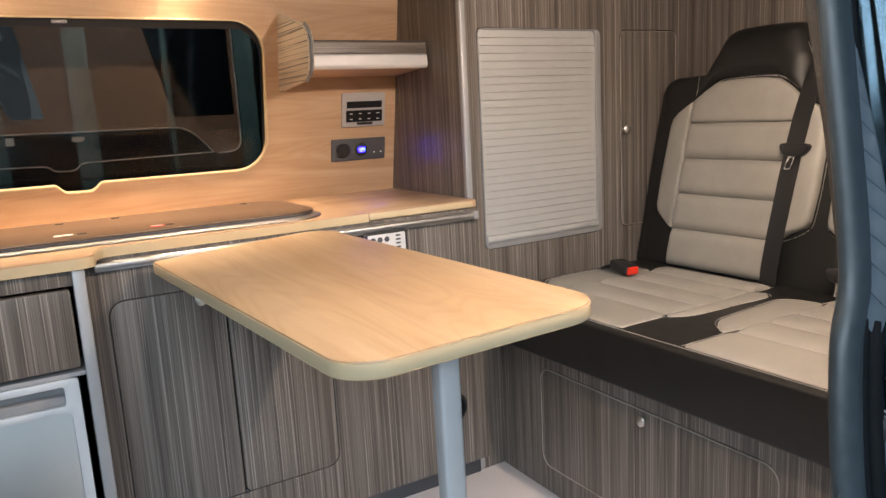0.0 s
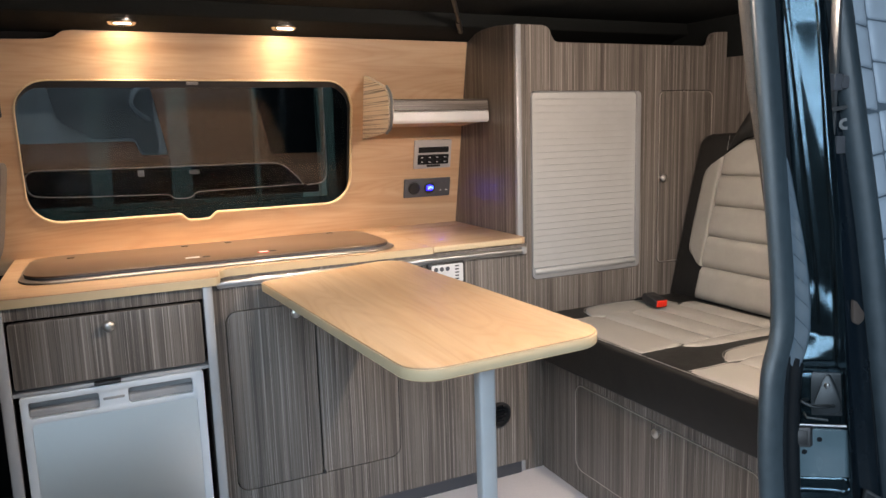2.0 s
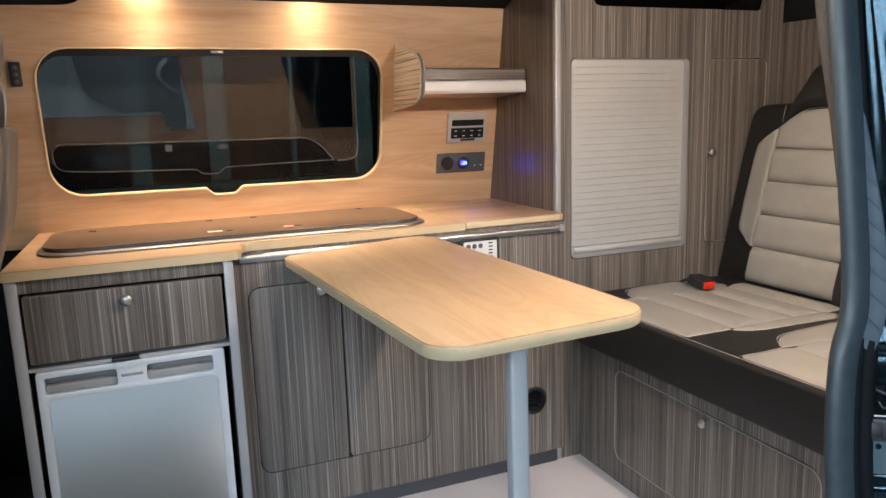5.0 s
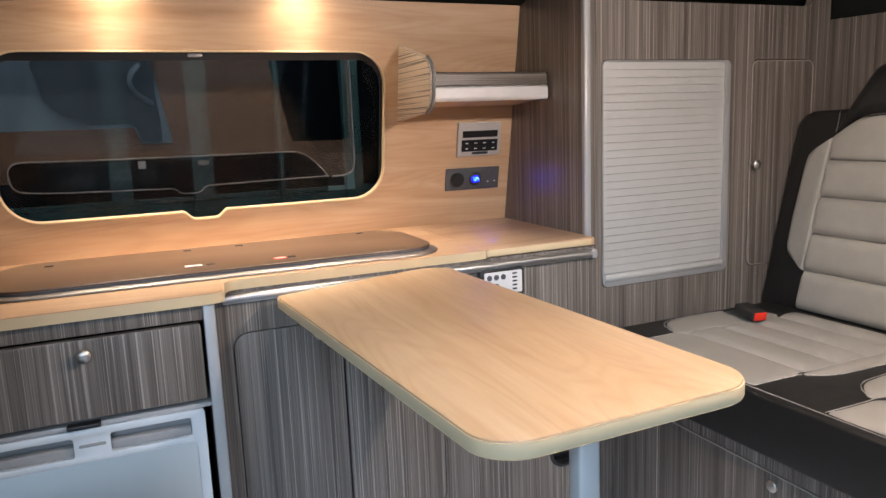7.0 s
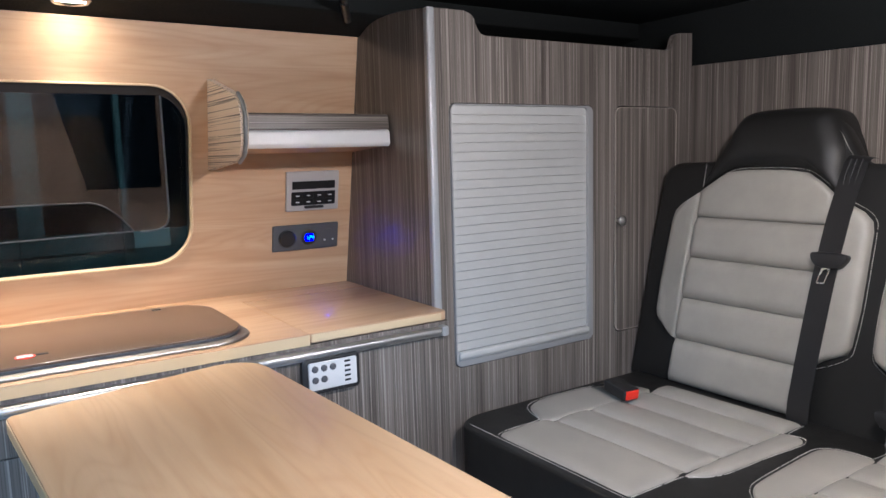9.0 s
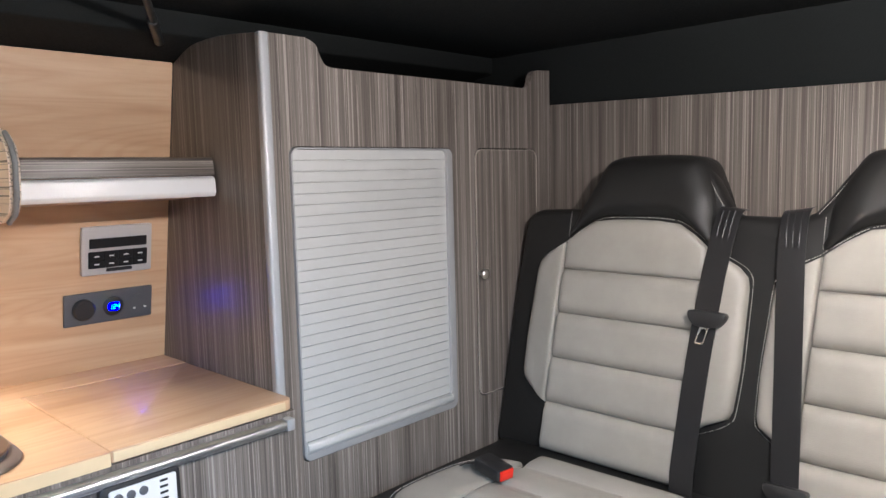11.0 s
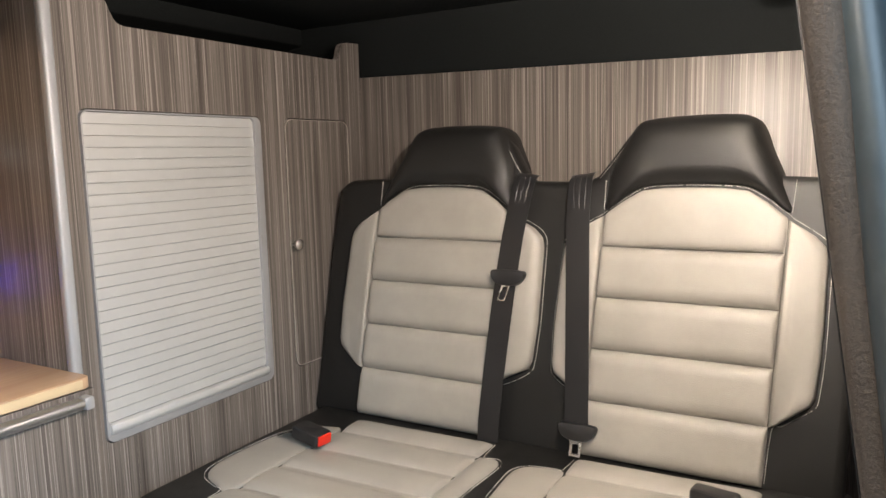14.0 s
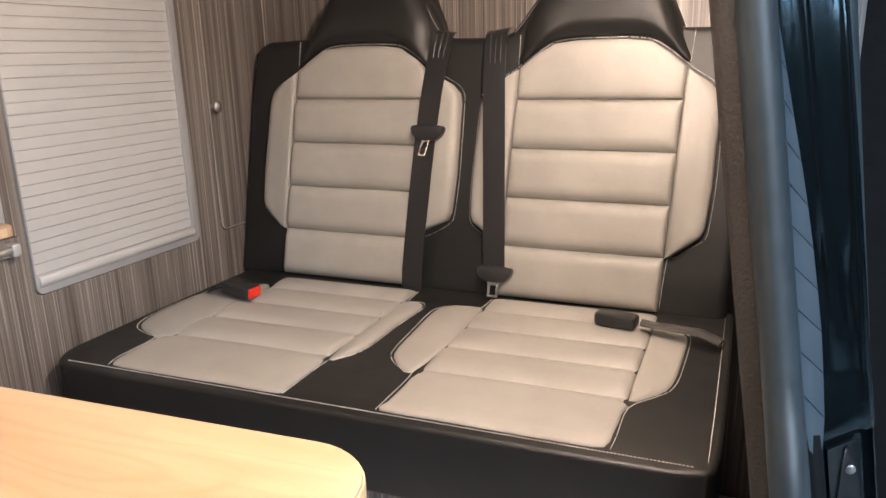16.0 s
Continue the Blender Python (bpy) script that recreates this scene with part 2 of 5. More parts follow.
PAD_BACK = plain("pad_backing", (0.1, 0.13, 0.155), 0.5)
FUZZ = plain("carpet_trim", (0.055, 0.048, 0.041), 0.95, vary=0.35, grain=300, relief=0.006)
WHITE_PLASTIC = plain("white_plastic", (0.62, 0.62, 0.62), 0.4, vary=0.05)
RADIO_GREY = plain("radio_case", (0.42, 0.41, 0.4), 0.45, vary=0.05)
GREY_PLASTIC = plain("grey_plastic", (0.28, 0.285, 0.29), 0.45, vary=0.06)
SOCKET_TRIM = plain("grey_edge_trim", (0.16, 0.165, 0.17), 0.4)
SOCKET = plain("charcoal_plastic", (0.075, 0.077, 0.085), 0.45, vary=0.06)
BLUE_LED = plain("blue_display", (0.0004, 0.0012, 1.0), 0.4, emit=60)
WHITE_LED = plain("lit_digits", (0.08, 0.25, 1.0), 0.4, emit=8)
LENS = plain("lit_lens", (1.0, 0.83, 0.6), 0.4, emit=150)
GLASS = tinted_glass("tinted_window_glass", (0.63, 0.645, 0.645))
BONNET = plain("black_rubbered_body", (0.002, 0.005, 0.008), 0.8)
CAB_FLOOR = plain("grey_unseen_floor", (0.11, 0.11, 0.105), 0.8, vary=0.2, grain=200, relief=0.001)
CONCRETE = plain("workshop_concrete", (0.62, 0.64, 0.66), 0.7, vary=0.15, grain=14)
BLOCK = plain("painted_wall", (0.15, 0.18, 0.2), 0.7, vary=0.05)
TEAL = plain("teal_paint", (0.22, 0.4, 0.4), 0.5)
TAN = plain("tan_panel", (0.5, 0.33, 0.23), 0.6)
BACKDROP = plain("dark_backdrop", (0.003, 0.008, 0.014), 0.9)
SLATE_DARK = plain("dark_slate", (0.05, 0.065, 0.08), 0.5)
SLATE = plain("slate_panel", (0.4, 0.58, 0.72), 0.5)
# Van panels let light through only so the reflection stand-ins behind them show.
for panel_mat in (BONNET, TAN, SLATE, SLATE_DARK):
    panel_mat.node_tree.nodes["Principled BSDF"].inputs["Specular IOR Level"].default_value = 0.0
    see_through(panel_mat, 0.55)


# ---- mesh helpers ----
ORIGIN = {}


def thing(name, at, label, category, group="", kind=""):
    ob = new(name)
    ob.empty_display_size = 0.05
    ob.location = at
    ORIGIN[ob] = Vector(at)
    return tagged(ob, label, category, group, kind)


def mesh_from(bm, name, mats, smooth=40):
    bmesh.ops.recalc_face_normals(bm, faces=bm.faces)
    lo = Vector([min(v.co[i] for v in bm.verts) for i in range(3)])
    hi = Vector([max(v.co[i] for v in bm.verts) for i in range(3)])
    c = (lo + hi) / 2
    bmesh.ops.translate(bm, verts=bm.verts, vec=-c)
    for f in bm.faces:
        f.smooth = True
    for e in bm.edges:
        if len(e.link_faces) == 2 and e.calc_face_angle(0) > radians(smooth):
            e.smooth = False
    me = bpy.data.meshes.new(name)
    bm.to_mesh(me)
    bm.free()
    for m in mats if isinstance(mats, (list, tuple)) else [mats]:
        me.materials.append(m)
    return me, c


def part(name, bm, mat, parent=None, label="", smooth=40):
    me, c = mesh_from(bm, name, mat, smooth)
    ob = new(name, me)
    if parent is not None:
        ob.parent = parent
        ob.location = c - ORIGIN[parent]
    else:
        ob.location = c
    ORIGIN[ob] = c
    return tagged(ob, label)


def solo(name, bm, mat, label, category, kind="", group="", smooth=40):
    return tagged(part(name, bm, mat, None, "", smooth), label, category, group, kind)


def soften(bm, w, seg=2, angle=35):
    if w > 0:
        es = [e for e in bm.edges if len(e.link_faces) == 2 and e.calc_face_angle(0) > radians(angle)]
        bmesh.ops.bevel(bm, geom=es, offset=w, segments=seg, profile=0.5, affect="EDGES", clamp_overlap=True)
    return bm


def bx(x0, x1, y0, y1, z0, z1, bev=0.002, seg=2):
    bm = bmesh.new()
    bmesh.ops.create_cube(bm, size=1)
    for v in bm.verts:
        v.co = ((x0 + x1) / 2 + v.co.x * (x1 - x0), (y0 + y1) / 2 + v.co.y * (y1 - y0), (z0 + z1) / 2 + v.co.z * (z1 - z0))
    return soften(bm, bev, seg)


def join(*bms):
    out = bmesh.new()
    for b in bms:
        me = bpy.data.meshes.new("tmp")
        b.to_mesh(me)
        b.free()
        out.from_mesh(me)
        bpy.data.meshes.remove(me)
    return out


def rr(u0, u1, v0, v1, r, n=6):
    """Rounded rectangle outline; r: one radius, or four (low-low, high-low, high-high, low-high)."""
    rs = r if isinstance(r, (tuple, list)) else (r,) * 4
    out = []
    for (cu, cv, a), q in zip(((u0, v0, 180), (u1, v0, 270), (u1, v1, 0), (u0, v1, 90)), rs):
        mu = cu + q if cu == u0 else cu - q
        mv = cv + q if cv == v0 else cv - q
        k = n if q > 0.0005 else 0
        for j in range(k + 1):
            t = radians(a + 90 * j / max(k, 1))
            out.append((mu + q * math.cos(t), mv + q * math.sin(t)))
    return out


def smooth_loop(pts, n=5, closed=True):
    """Catmull-Rom through the points."""
    out, m = [], len(pts)
    for i in range(m if closed else m - 1):
        p = [Vector(pts[(i + k) % m] if closed else pts[min(max(i + k, 0), m - 1)]) for k in (-1, 0, 1, 2)]
        for j in range(n):
            t = j / n
            out.append(tuple(0.5 * (2 * p[1] + (p[2] - p[0]) * t + (2 * p[0] - 5 * p[1] + 4 * p[2] - p[3]) * t * t + (3 * p[1] - p[0] - 3 * p[2] + p[3]) * t ** 3)))
    if not closed:
        out.append(tuple(pts[-1]))
    return out


def plate(outer, holes, fn, d0, d1, bev=0.0, seg=2):
    """A slab with holes: outlines in (u, v), carried by fn(u, v, w), from w = d0 to w = d1."""
    bm = bmesh.new()
    loops = []
    for pts in (outer, *holes):
        vs = [bm.verts.new((p[0], p[1], 0)) for p in pts]
        loops.append(vs)
        for a, b in zip(vs, vs[1:] + vs[:1]):
            bm.edges.new((a, b))
    if holes or len(outer) > 4:
        bmesh.ops.triangle_fill(bm, use_beauty=True, use_dissolve=not holes, edges=bm.edges[:])
    else:
        bm.faces.new(loops[0])
    front = bm.faces[:]
    back = {v: bm.verts.new(v.co) for v in bm.verts[:]}
    for f in front:
        bm.faces.new([back[v] for v in reversed(f.verts)])
    for vs in loops:
        for a, b in zip(vs, vs[1:] + vs[:1]):
            bm.faces.new((a, b, back[b], back[a]))
    fronts = set(back)
    for v in bm.verts:
        v.co = fn(v.co.x, v.co.y, d0 if v in fronts else d1)
    bmesh.ops.recalc_face_normals(bm, faces=bm.faces)
    return soften(bm, bev, seg)


def pillow(outline, fn, h, back=-0.01, insets=((0, 0), (0.0015, 0.42), (0.005, 0.72), (0.012, 0.92), (0.024, 1.0))):
    """A padded patch: the outline rises over a few millimetres to the height h."""
    us, vs = [p[0] for p in outline], [p[1] for p in outline]
    cu, cv = (min(us) + max(us)) / 2, (min(vs) + max(vs)) / 2
    w, t = max(us) - min(us), max(vs) - min(vs)
    bm = bmesh.new()
    rings = [[bm.verts.new(fn(u, v, back)) for u, v in outline]]
    for d, q in insets:
        d = min(d, 0.42 * min(w, t))
        rings.append([bm.verts.new(fn(cu + (u - cu) * (1 - 2 * d / w), cv + (v - cv) * (1 - 2 * d / t), q * h)) for u, v in outline])
    for a, b in zip(rings, rings[1:]):
        for i in range(len(a)):
            j = (i + 1) % len(a)
            bm.faces.new((a[i], a[j], b[j], b[i]))
    top = bm.faces.new(rings[-1])
    bmesh.ops.triangulate(bm, faces=[top])
    return bm


def roll(u0, u1, v0, v1, fn, h, long="u", side=0.02, end=0.006, sag=0.0):
    """A padded rib: rolled over along its two long seams, tucked in only shortly at its ends."""
    def ramp_up(d, reach):
        q = min(1.0, max(0.0, d / reach))
        return math.sin(q * math.pi / 2) ** 0.8

    steps = [0.0, 0.03, 0.08, 0.16, 0.28, 0.42, 0.58, 0.72, 0.84, 0.92, 0.97, 1.0]
    ends = [0.0, 0.008, 0.02, 0.05, 0.2, 0.4, 0.6, 0.8, 0.95, 0.98, 0.992, 1.0]
    us, vs = (ends, steps) if long == "u" else (steps, ends)
    bm = bmesh.new()
    grid = []
    for a in us:
        row = []
        for b in vs:
            u, v = u0 + (u1 - u0) * a, v0 + (v1 - v0) * b
            du, dv = min(u - u0, u1 - u), min(v - v0, v1 - v)
            across, along = (dv, du) if long == "u" else (du, dv)
            row.append(bm.verts.new(fn(u, v, -0.004 + (h + 0.004) * ramp_up(across, side) * (0.35 + 0.65 * ramp_up(along, end)) - sag * (1 - abs(2 * (a if long == "u" else b) - 1)))))
        grid.append(row)
    for p, q in zip(grid, grid[1:]):
        for i in range(len(p) - 1):
            bm.faces.new((p[i], p[i + 1], q[i + 1], q[i]))
    edge = [e for e in bm.edges if len(e.link_faces) == 1]
    low = bmesh.ops.extrude_edge_only(bm, edges=edge)["geom"]
    shift = fn(u0, v0, -0.02) - fn(u0, v0, -0.004)
    for g in low:
        if isinstance(g, bmesh.types.BMVert):
            g.co += shift
    return bm


def tube(path, r, n=10, squash=1.0, caps=True):
    """A round bar along a path of points."""
    bm = bmesh.new()
    ps = [Vector(p) for p in path]
    rings, side = [], None
    for i, p in enumerate(ps):
        d = (ps[min(i + 1, len(ps) - 1)] - ps[max(i - 1, 0)]).normalized()
        if side is None:
            side = d.orthogonal().normalized()
        side = (side - d * side.dot(d)).normalized()
        up = d.cross(side)
        rings.append([bm.verts.new(p + r * (math.cos(2 * math.pi * k / n) * side + squash * math.sin(2 * math.pi * k / n) * up)) for k in range(n)])
    for a, b in zip(rings, rings[1:]):
        for k in range(n):
            bm.faces.new((a[k], a[(k + 1) % n], b[(k + 1) % n], b[k]))
    if caps:
        bm.faces.new(rings[0])
        bm.faces.new(rings[-1])
    return bm


def oval(path, rx, ry, n=20):
    """An upright bar of oval section, wide along x and thin along y."""
    bm = bmesh.new()
    rings = [[bm.verts.new((p[0] + rx * math.cos(2 * math.pi * k / n), p[1] + ry * math.sin(2 * math.pi * k / n), p[2])) for k in range(n)] for p in path]
    for a, b in zip(rings, rings[1:]):
        for k in range(n):
            bm.faces.new((a[k], a[(k + 1) % n], b[(k + 1) % n], b[k]))
    bm.faces.new(rings[0])
    bm.faces.new(rings[-1])
    return bm


def lathe(profile, at, axis=(0, 0, 1), n=20, ring=False):
    """Turned shape: profile of (radius, height) along the axis from the point at."""
    z = Vector(axis).normalized()
    x = z.orthogonal().normalized()
    y = z.cross(x)
    bm = bmesh.new()
    rings = []
    for r, h in profile:
        c = Vector(at) + z * h
        rings.append([bm.verts.new(c + max(r, 1e-4) * (math.cos(2 * math.pi * k / n) * x + math.sin(2 * math.pi * k / n) * y)) for k in range(n)])
    for a, b in zip(rings, rings[1:]):
        for k in range(n):
            bm.faces.new((a[k], a[(k + 1) % n], b[(k + 1) % n], b[k]))
    if ring:
        for k in range(n):
            bm.faces.new((rings[-1][k], rings[-1][(k + 1) % n], rings[0][(k + 1) % n], rings[0][k]))
    else:
        bm.faces.new(rings[0])
        bm.faces.new(rings[-1])
    return bm


def ribbon(path, half, thick, fn):
    """A flat strap: path of (u, v, w) with half-width along the path's normal in (u, v)."""
    bm = bmesh.new()
    rows = []
    for i, (u, v, w) in enumerate(path):
        a, b = path[max(i - 1, 0)], path[min(i + 1, len(path) - 1)]
        du, dv = b[0] - a[0], b[1] - a[1]
        k = math.hypot(du, dv) or 1
        nu, nv = -dv / k * half, du / k * half
        rows.append([bm.verts.new(fn(u + s * nu, v + s * nv, w + q)) for s, q in ((-1, 0), (-1, thick), (-0.6, thick * 1.25), (0.6, thick * 1.25), (1, thick), (1, 0))])
    for a, b in zip(rows, rows[1:]):
        for k in range(6):
            bm.faces.new((a[k], a[(k + 1) % 6], b[(k + 1) % 6], b[k]))
    bm.faces.new(rows[0])
    bm.faces.new(rows[-1])
    return bm


def stitches(paths, fn, w, dash=0.003, gap=0.0019, half=0.00038):
    """Dashes of thread along paths in (u, v), one joined mesh."""
    bm = bmesh.new()
    for path in paths:
        left, on = 0.0, True
        for (u0, v0), (u1, v1) in zip(path, path[1:]):
            k = math.hypot(u1 - u0, v1 - v0)
            if k < 1e-6:
                continue
            du, dv = (u1 - u0) / k, (v1 - v0) / k
            s = left
            while s < k:
                e = min(s + dash, k)
                if e - s > 0.001:
                    c = [(u0 + du * t - dv * q * half, v0 + dv * t + du * q * half) for t, q in ((s, -1), (e, -1), (e, 1), (s, 1))]
                    lo = [bm.verts.new(fn(u, v, w - 0.0012)) for u, v in c]
                    hi = [bm.verts.new(fn(u, v, w)) for u, v in c]
                    bm.faces.new(hi)
                    for i in range(4):
                        bm.faces.new((lo[i], lo[(i + 1) % 4], hi[(i + 1) % 4], hi[i]))
                s += dash + gap
            left = s - k
    return bm


# ---- planes of the place ----
def wall_fn(u, v, w):
    """The kitchen-side wall leans in towards the top; u along x, v height, w out into the room."""
    return Vector((u, 2.05 - 0.2 * (v - 0.78) - 0.98 * w, v - 0.196 * w))


def front(y):
    return lambda u, v, w: Vector((u, y - w, v))


def facing(x):
    return lambda u, v, w: Vector((x - w, u, v))


def flat(z):
    return lambda u, v, w: Vector((u, v, z + w))


def back_fn(u, v, w):
    """The seat back; u along y, v height, w out of the cushion."""
    return Vector((1.715 + 0.2 * (v - 0.645) - 0.98 * w, u - 0.045 * (v - 0.94), v + 0.196 * w))


def side_y(z):
    """The door side of the body leans in towards the roof."""
    return 0.452 + 0.15 * (z - 0.8)


# ---- structure ----
solo("ground", bx(-9, 9, -8, 9, -0.62, -0.55, 0), CONCRETE, "grey concrete workshop ground under the van", "ground", "structure")
shop = bmesh.new()
for b in (bx(-9, 9, -8.2, -8, -0.55, 4, 0), bx(-9, 9, 9, 9.2, -0.55, 4, 0), bx(-9.2, -9, -8.2, 9.2, -0.55, 4, 0), bx(9, 9.2, -8.2, 9.2, -0.55, 4, 0)):
    me = bpy.data.meshes.new("tmp")
    b.to_mesh(me)
    shop.from_mesh(me)
    b.free()
solo("wall_workshop", shop, BLOCK, "pale painted workshop walls round the van", "wall", "structure")
solo("ceiling_workshop", bx(-9.2, 9.2, -8.2, 9.2, 4, 4.1, 0), BLOCK, "pale workshop ceiling above the van", "ceiling", "structure")

FZ = 0.012
floor = solo("floor", bx(0.165, 1.99, 0.36, 2.23, -0.03, FZ, 0.002), VINYL, "pale grey vinyl van floor", "floor", "structure")
# Unseen grey floor before the fridge, added to darken its steel reflection.
solo("floor_cab", bx(-1.75, 0.163, 0.3, 2.25, -0.08, FZ - 0.004, 0.002), CAB_FLOOR, "grey cab floor, run on unseen to darken the fridge reflection", "floor", "structure")

# kitchen-side wall: oak-faced panel with a rounded window opening that dips at a catch
WIN_L, WIN_R, WIN_B, WIN_T = -0.219, 0.713, 0.876, 1.266


def window_outline(grow=0.0):
    r = 0.085 + grow
    low = WIN_B - grow
    pts = rr(WIN_L - grow, WIN_R + grow, low, WIN_T + grow, (r, r, r, r), 8)
    dip = smooth_loop([(0.168, low), (0.182, low - 0.001), (0.2, low - 0.017), (0.212, low - 0.02), (0.254, low - 0.02), (0.266, low - 0.017), (0.284, low - 0.001), (0.298, low)], 4, False)
    k = next(i for i in range(len(pts) - 1) if pts[i][0] < 0.1 < pts[i + 1][0] and abs(pts[i][1] - low) < 1e-5)
    return pts[: k + 1] + dip + pts[k + 1 :]


wall_out = [(-0.62, 0.74), (1.108, 0.74), (1.108, 1.389), (-0.06, 1.393)] + smooth_loop([(-0.06, 1.393), (-0.085, 1.388), (-0.105, 1.374), (-0.13, 1.368)], 4, False)[1:] + [(-0.62, 1.355)]
wall = solo("wall_north", plate(wall_out, [window_outline()], wall_fn, 0.0, -0.012, 0.0), OAK, "honey oak laminate wall panel with a rounded window cut-out", "wall", "structure")
part("window_edging", plate(window_outline(0.002), [window_outline(-0.0025)], wall_fn, 0.003, -0.014, 0.0012), OAK_EDGE, wall, "pale rounded wood edging")
win = solo("window_1", plate(rr(WIN_L - 0.05, WIN_R + 0.05, WIN_B - 0.06, WIN_T + 0.05, 0.09), [rr(WIN_L + 0.0, WIN_R - 0.0, WIN_B - 0.03, WIN_T - 0.022, 0.075)], wall_fn, -0.03, -0.045, 0.002), PLASTIC, "tinted van window in a black frame", "window", "structure")
pane = part("window_pane", plate(rr(WIN_L - 0.045, WIN_R + 0.045, WIN_B - 0.055, WIN_T + 0.045, 0.09), [], wall_fn, -0.046, -0.05), GLASS, win, "dark tinted glass pane")
pane.visible_shadow = False
part("window_catch", soften(plate(rr(0.219, 0.253, 1.2515, 1.2595, 0.0035), [], wall_fn, -0.012, -0.03), 0.0015), DULL_STEEL, win, "small steel catch")
part("window_header", plate(rr(WIN_L - 0.03, WIN_R + 0.03, 1.243, 1.275, 0.004), [], wall_fn, -0.02, -0.03, 0.001), PLASTIC, win)
# outer skin of the van on that side, with the same opening
solo("wall_body", plate([(-1.75, -0.05), (2.05, -0.05), (2.05, 1.55), (-1.75, 1.55)], [rr(WIN_L - 0.03, WIN_R + 0.03, WIN_B - 0.045, WIN_T + 0.03, 0.085)], wall_fn, -0.052, -0.062), DARK, "dark inside of the van body shell", "wall", "structure")

# rear partition, door-side rear quarter, cab end, ceiling
solo("wall_east", plate([(0.30, 0.0), (1.617, 0.0), (1.617, 1.322), (0.30, 1.294)], [], facing(1.945), 0.0, -0.016, 0.001), LAM, "driftwood laminate partition behind the seats", "wall", "structure")
# Unseen shell panel, added to close the van against outside light.
solo("wall_rear_body", bx(2.02, 2.06, 0.1, 2.2, -0.05, 1.55, 0), DARK, "dark body shell behind the partition", "wall", "structure")
solo("wall_south", plate([(0.93, -0.05), (2.03, -0.05), (2.03, 1.5), (0.93, 1.5)], [], lambda u, v, w: Vector((u, side_y(v) - w, v)), 0.0, 0.02), DARK, "dark trim inside the rear quarter", "wall", "structure")
solo("wall_west", bx(-1.8, -1.75, 0.1, 2.2, -0.1, 1.55, 0), DARK, "dark cab end of the van", "wall", "structure")
solo("wall_cab", plate([(-1.75, -0.08), (-0.72, -0.08), (-0.72, 1.5), (-1.75, 1.5)], [], lambda u, v, w: Vector((u, side_y(v) - w, v)), 0.0, 0.02), DARK, "dark cab door side", "wall", "structure")
solo("ceiling", plate([(-1.78, 0.45), (2.03, 0.45), (2.03, 1.78), (-1.78, 1.78)], [], flat(1.455), 0.0, 0.04), LINER, "dark lined van ceiling", "ceiling", "structure")
solo("ceiling_side", plate([(1.78, 1.455), (1.8, 1.418), (1.86, 1.41), (1.935, 1.392), (2.03, 1.392), (2.03, 1.5), (1.78, 1.5)], [], lambda u, v, w: Vector((w, u, v)), -1.78, 2.03, 0.004), LINER, "dark lined cove above the kitchen wall", "ceiling", "structure")
solo("ceiling_door_side", plate([(0.78, 1.455), (0.74, 1.425), (0.55, 1.41), (0.5, 1.40), (0.38, 1.40), (0.38, 1.5), (0.78, 1.5)], [], lambda u, v, w: Vector((w, u, v)), -1.78, 2.03, 0.004), LINER, "dark lined cove above the sliding door", "ceiling", "structure")
solo("ceiling_rear", plate([(1.99, 1.29), (1.963, 1.29), (1.955, 1.40), (1.92, 1.455), (1.99, 1.5)], [], lambda u, v, w: Vector((u, w, v)), 0.4, 1.9, 0.004), LINER, "dark lined strip above the rear partition", "ceiling", "structure")
# Unseen slab above the lining, added to block light from outside.
solo("roof", bx(-1.85, 2.1, 0.3, 2.2, 1.505, 1.53, 0.004), PAINT, "dark painted van roof", "roof", "structure")

# ---- kitchen: fridge unit, cupboards, worktop ----
FY, CY, TY = 1.469, 1.565, 1.617  # fronts of the fridge unit, the cupboards, the tall cupboard


def edged(outline, fn, parent, inset=0.0016):
    """A thin paler line where the board was routed round a door, its caught light painted in."""
    us, vs = [p[0] for p in outline], [p[1] for p in outline]
    cu, cv = (min(us) + max(us)) / 2, (min(vs) + max(vs)) / 2
    ku, kv = 1 - 2 * inset / (max(us) - min(us)), 1 - 2 * inset / (max(vs) - min(vs))
    return part("routed_edge_glint", plate(outline, [[(cu + (u - cu) * ku, cv + (v - cv) * kv) for u, v in outline]], fn, 0.0018, -0.006), GROOVE, parent, "routed edge with the light it catches painted in")


def knob(name, at, axis, parent, label="satin steel knob"):
    return part(name, lathe([(0.004, 0), (0.004, 0.010), (0.010, 0.012), (0.0125, 0.016), (0.0125, 0.019), (0.009, 0.0225), (0.003, 0.024)], at, axis, 20), KNOB, parent, label)


unit = thing("fridge_cabinet", (-0.05, 1.7, 0), "driftwood laminate cabinet with a drawer above the fridge", "cabinet")
part("side_panel", bx(-0.262, -0.247, FY + 0.004, 2.03, FZ, 0.7615, 0.001), LAM, unit)
part("edge_strip", bx(-0.266, -0.243, FY - 0.006, FY + 0.004, FZ, 0.7615, 0.004), ALU, unit, "aluminium edge strip")
part("side_panel", bx(0.163, 0.178, FY + 0.004, 2.0, FZ, 0.7615, 0.001), LAM, unit)
part("edge_strip", bx(0.16, 0.182, FY - 0.006, FY + 0.004, FZ, 0.7615, 0.004), ALU, unit, "aluminium edge strip")
part("top_rail", bx(-0.243, 0.16, FY, FY + 0.016, 0.732, 0.7615, 0.001), LAM, unit)
part("back_panel", bx(-0.247, 0.163, 1.96, 1.975, FZ, 0.7615, 0.001), DARK, unit)
part("divider", bx(-0.247, 0.163, FY + 0.002, 1.96, 0.563, 0.571, 0.001), ALU, unit, "aluminium divider strip")
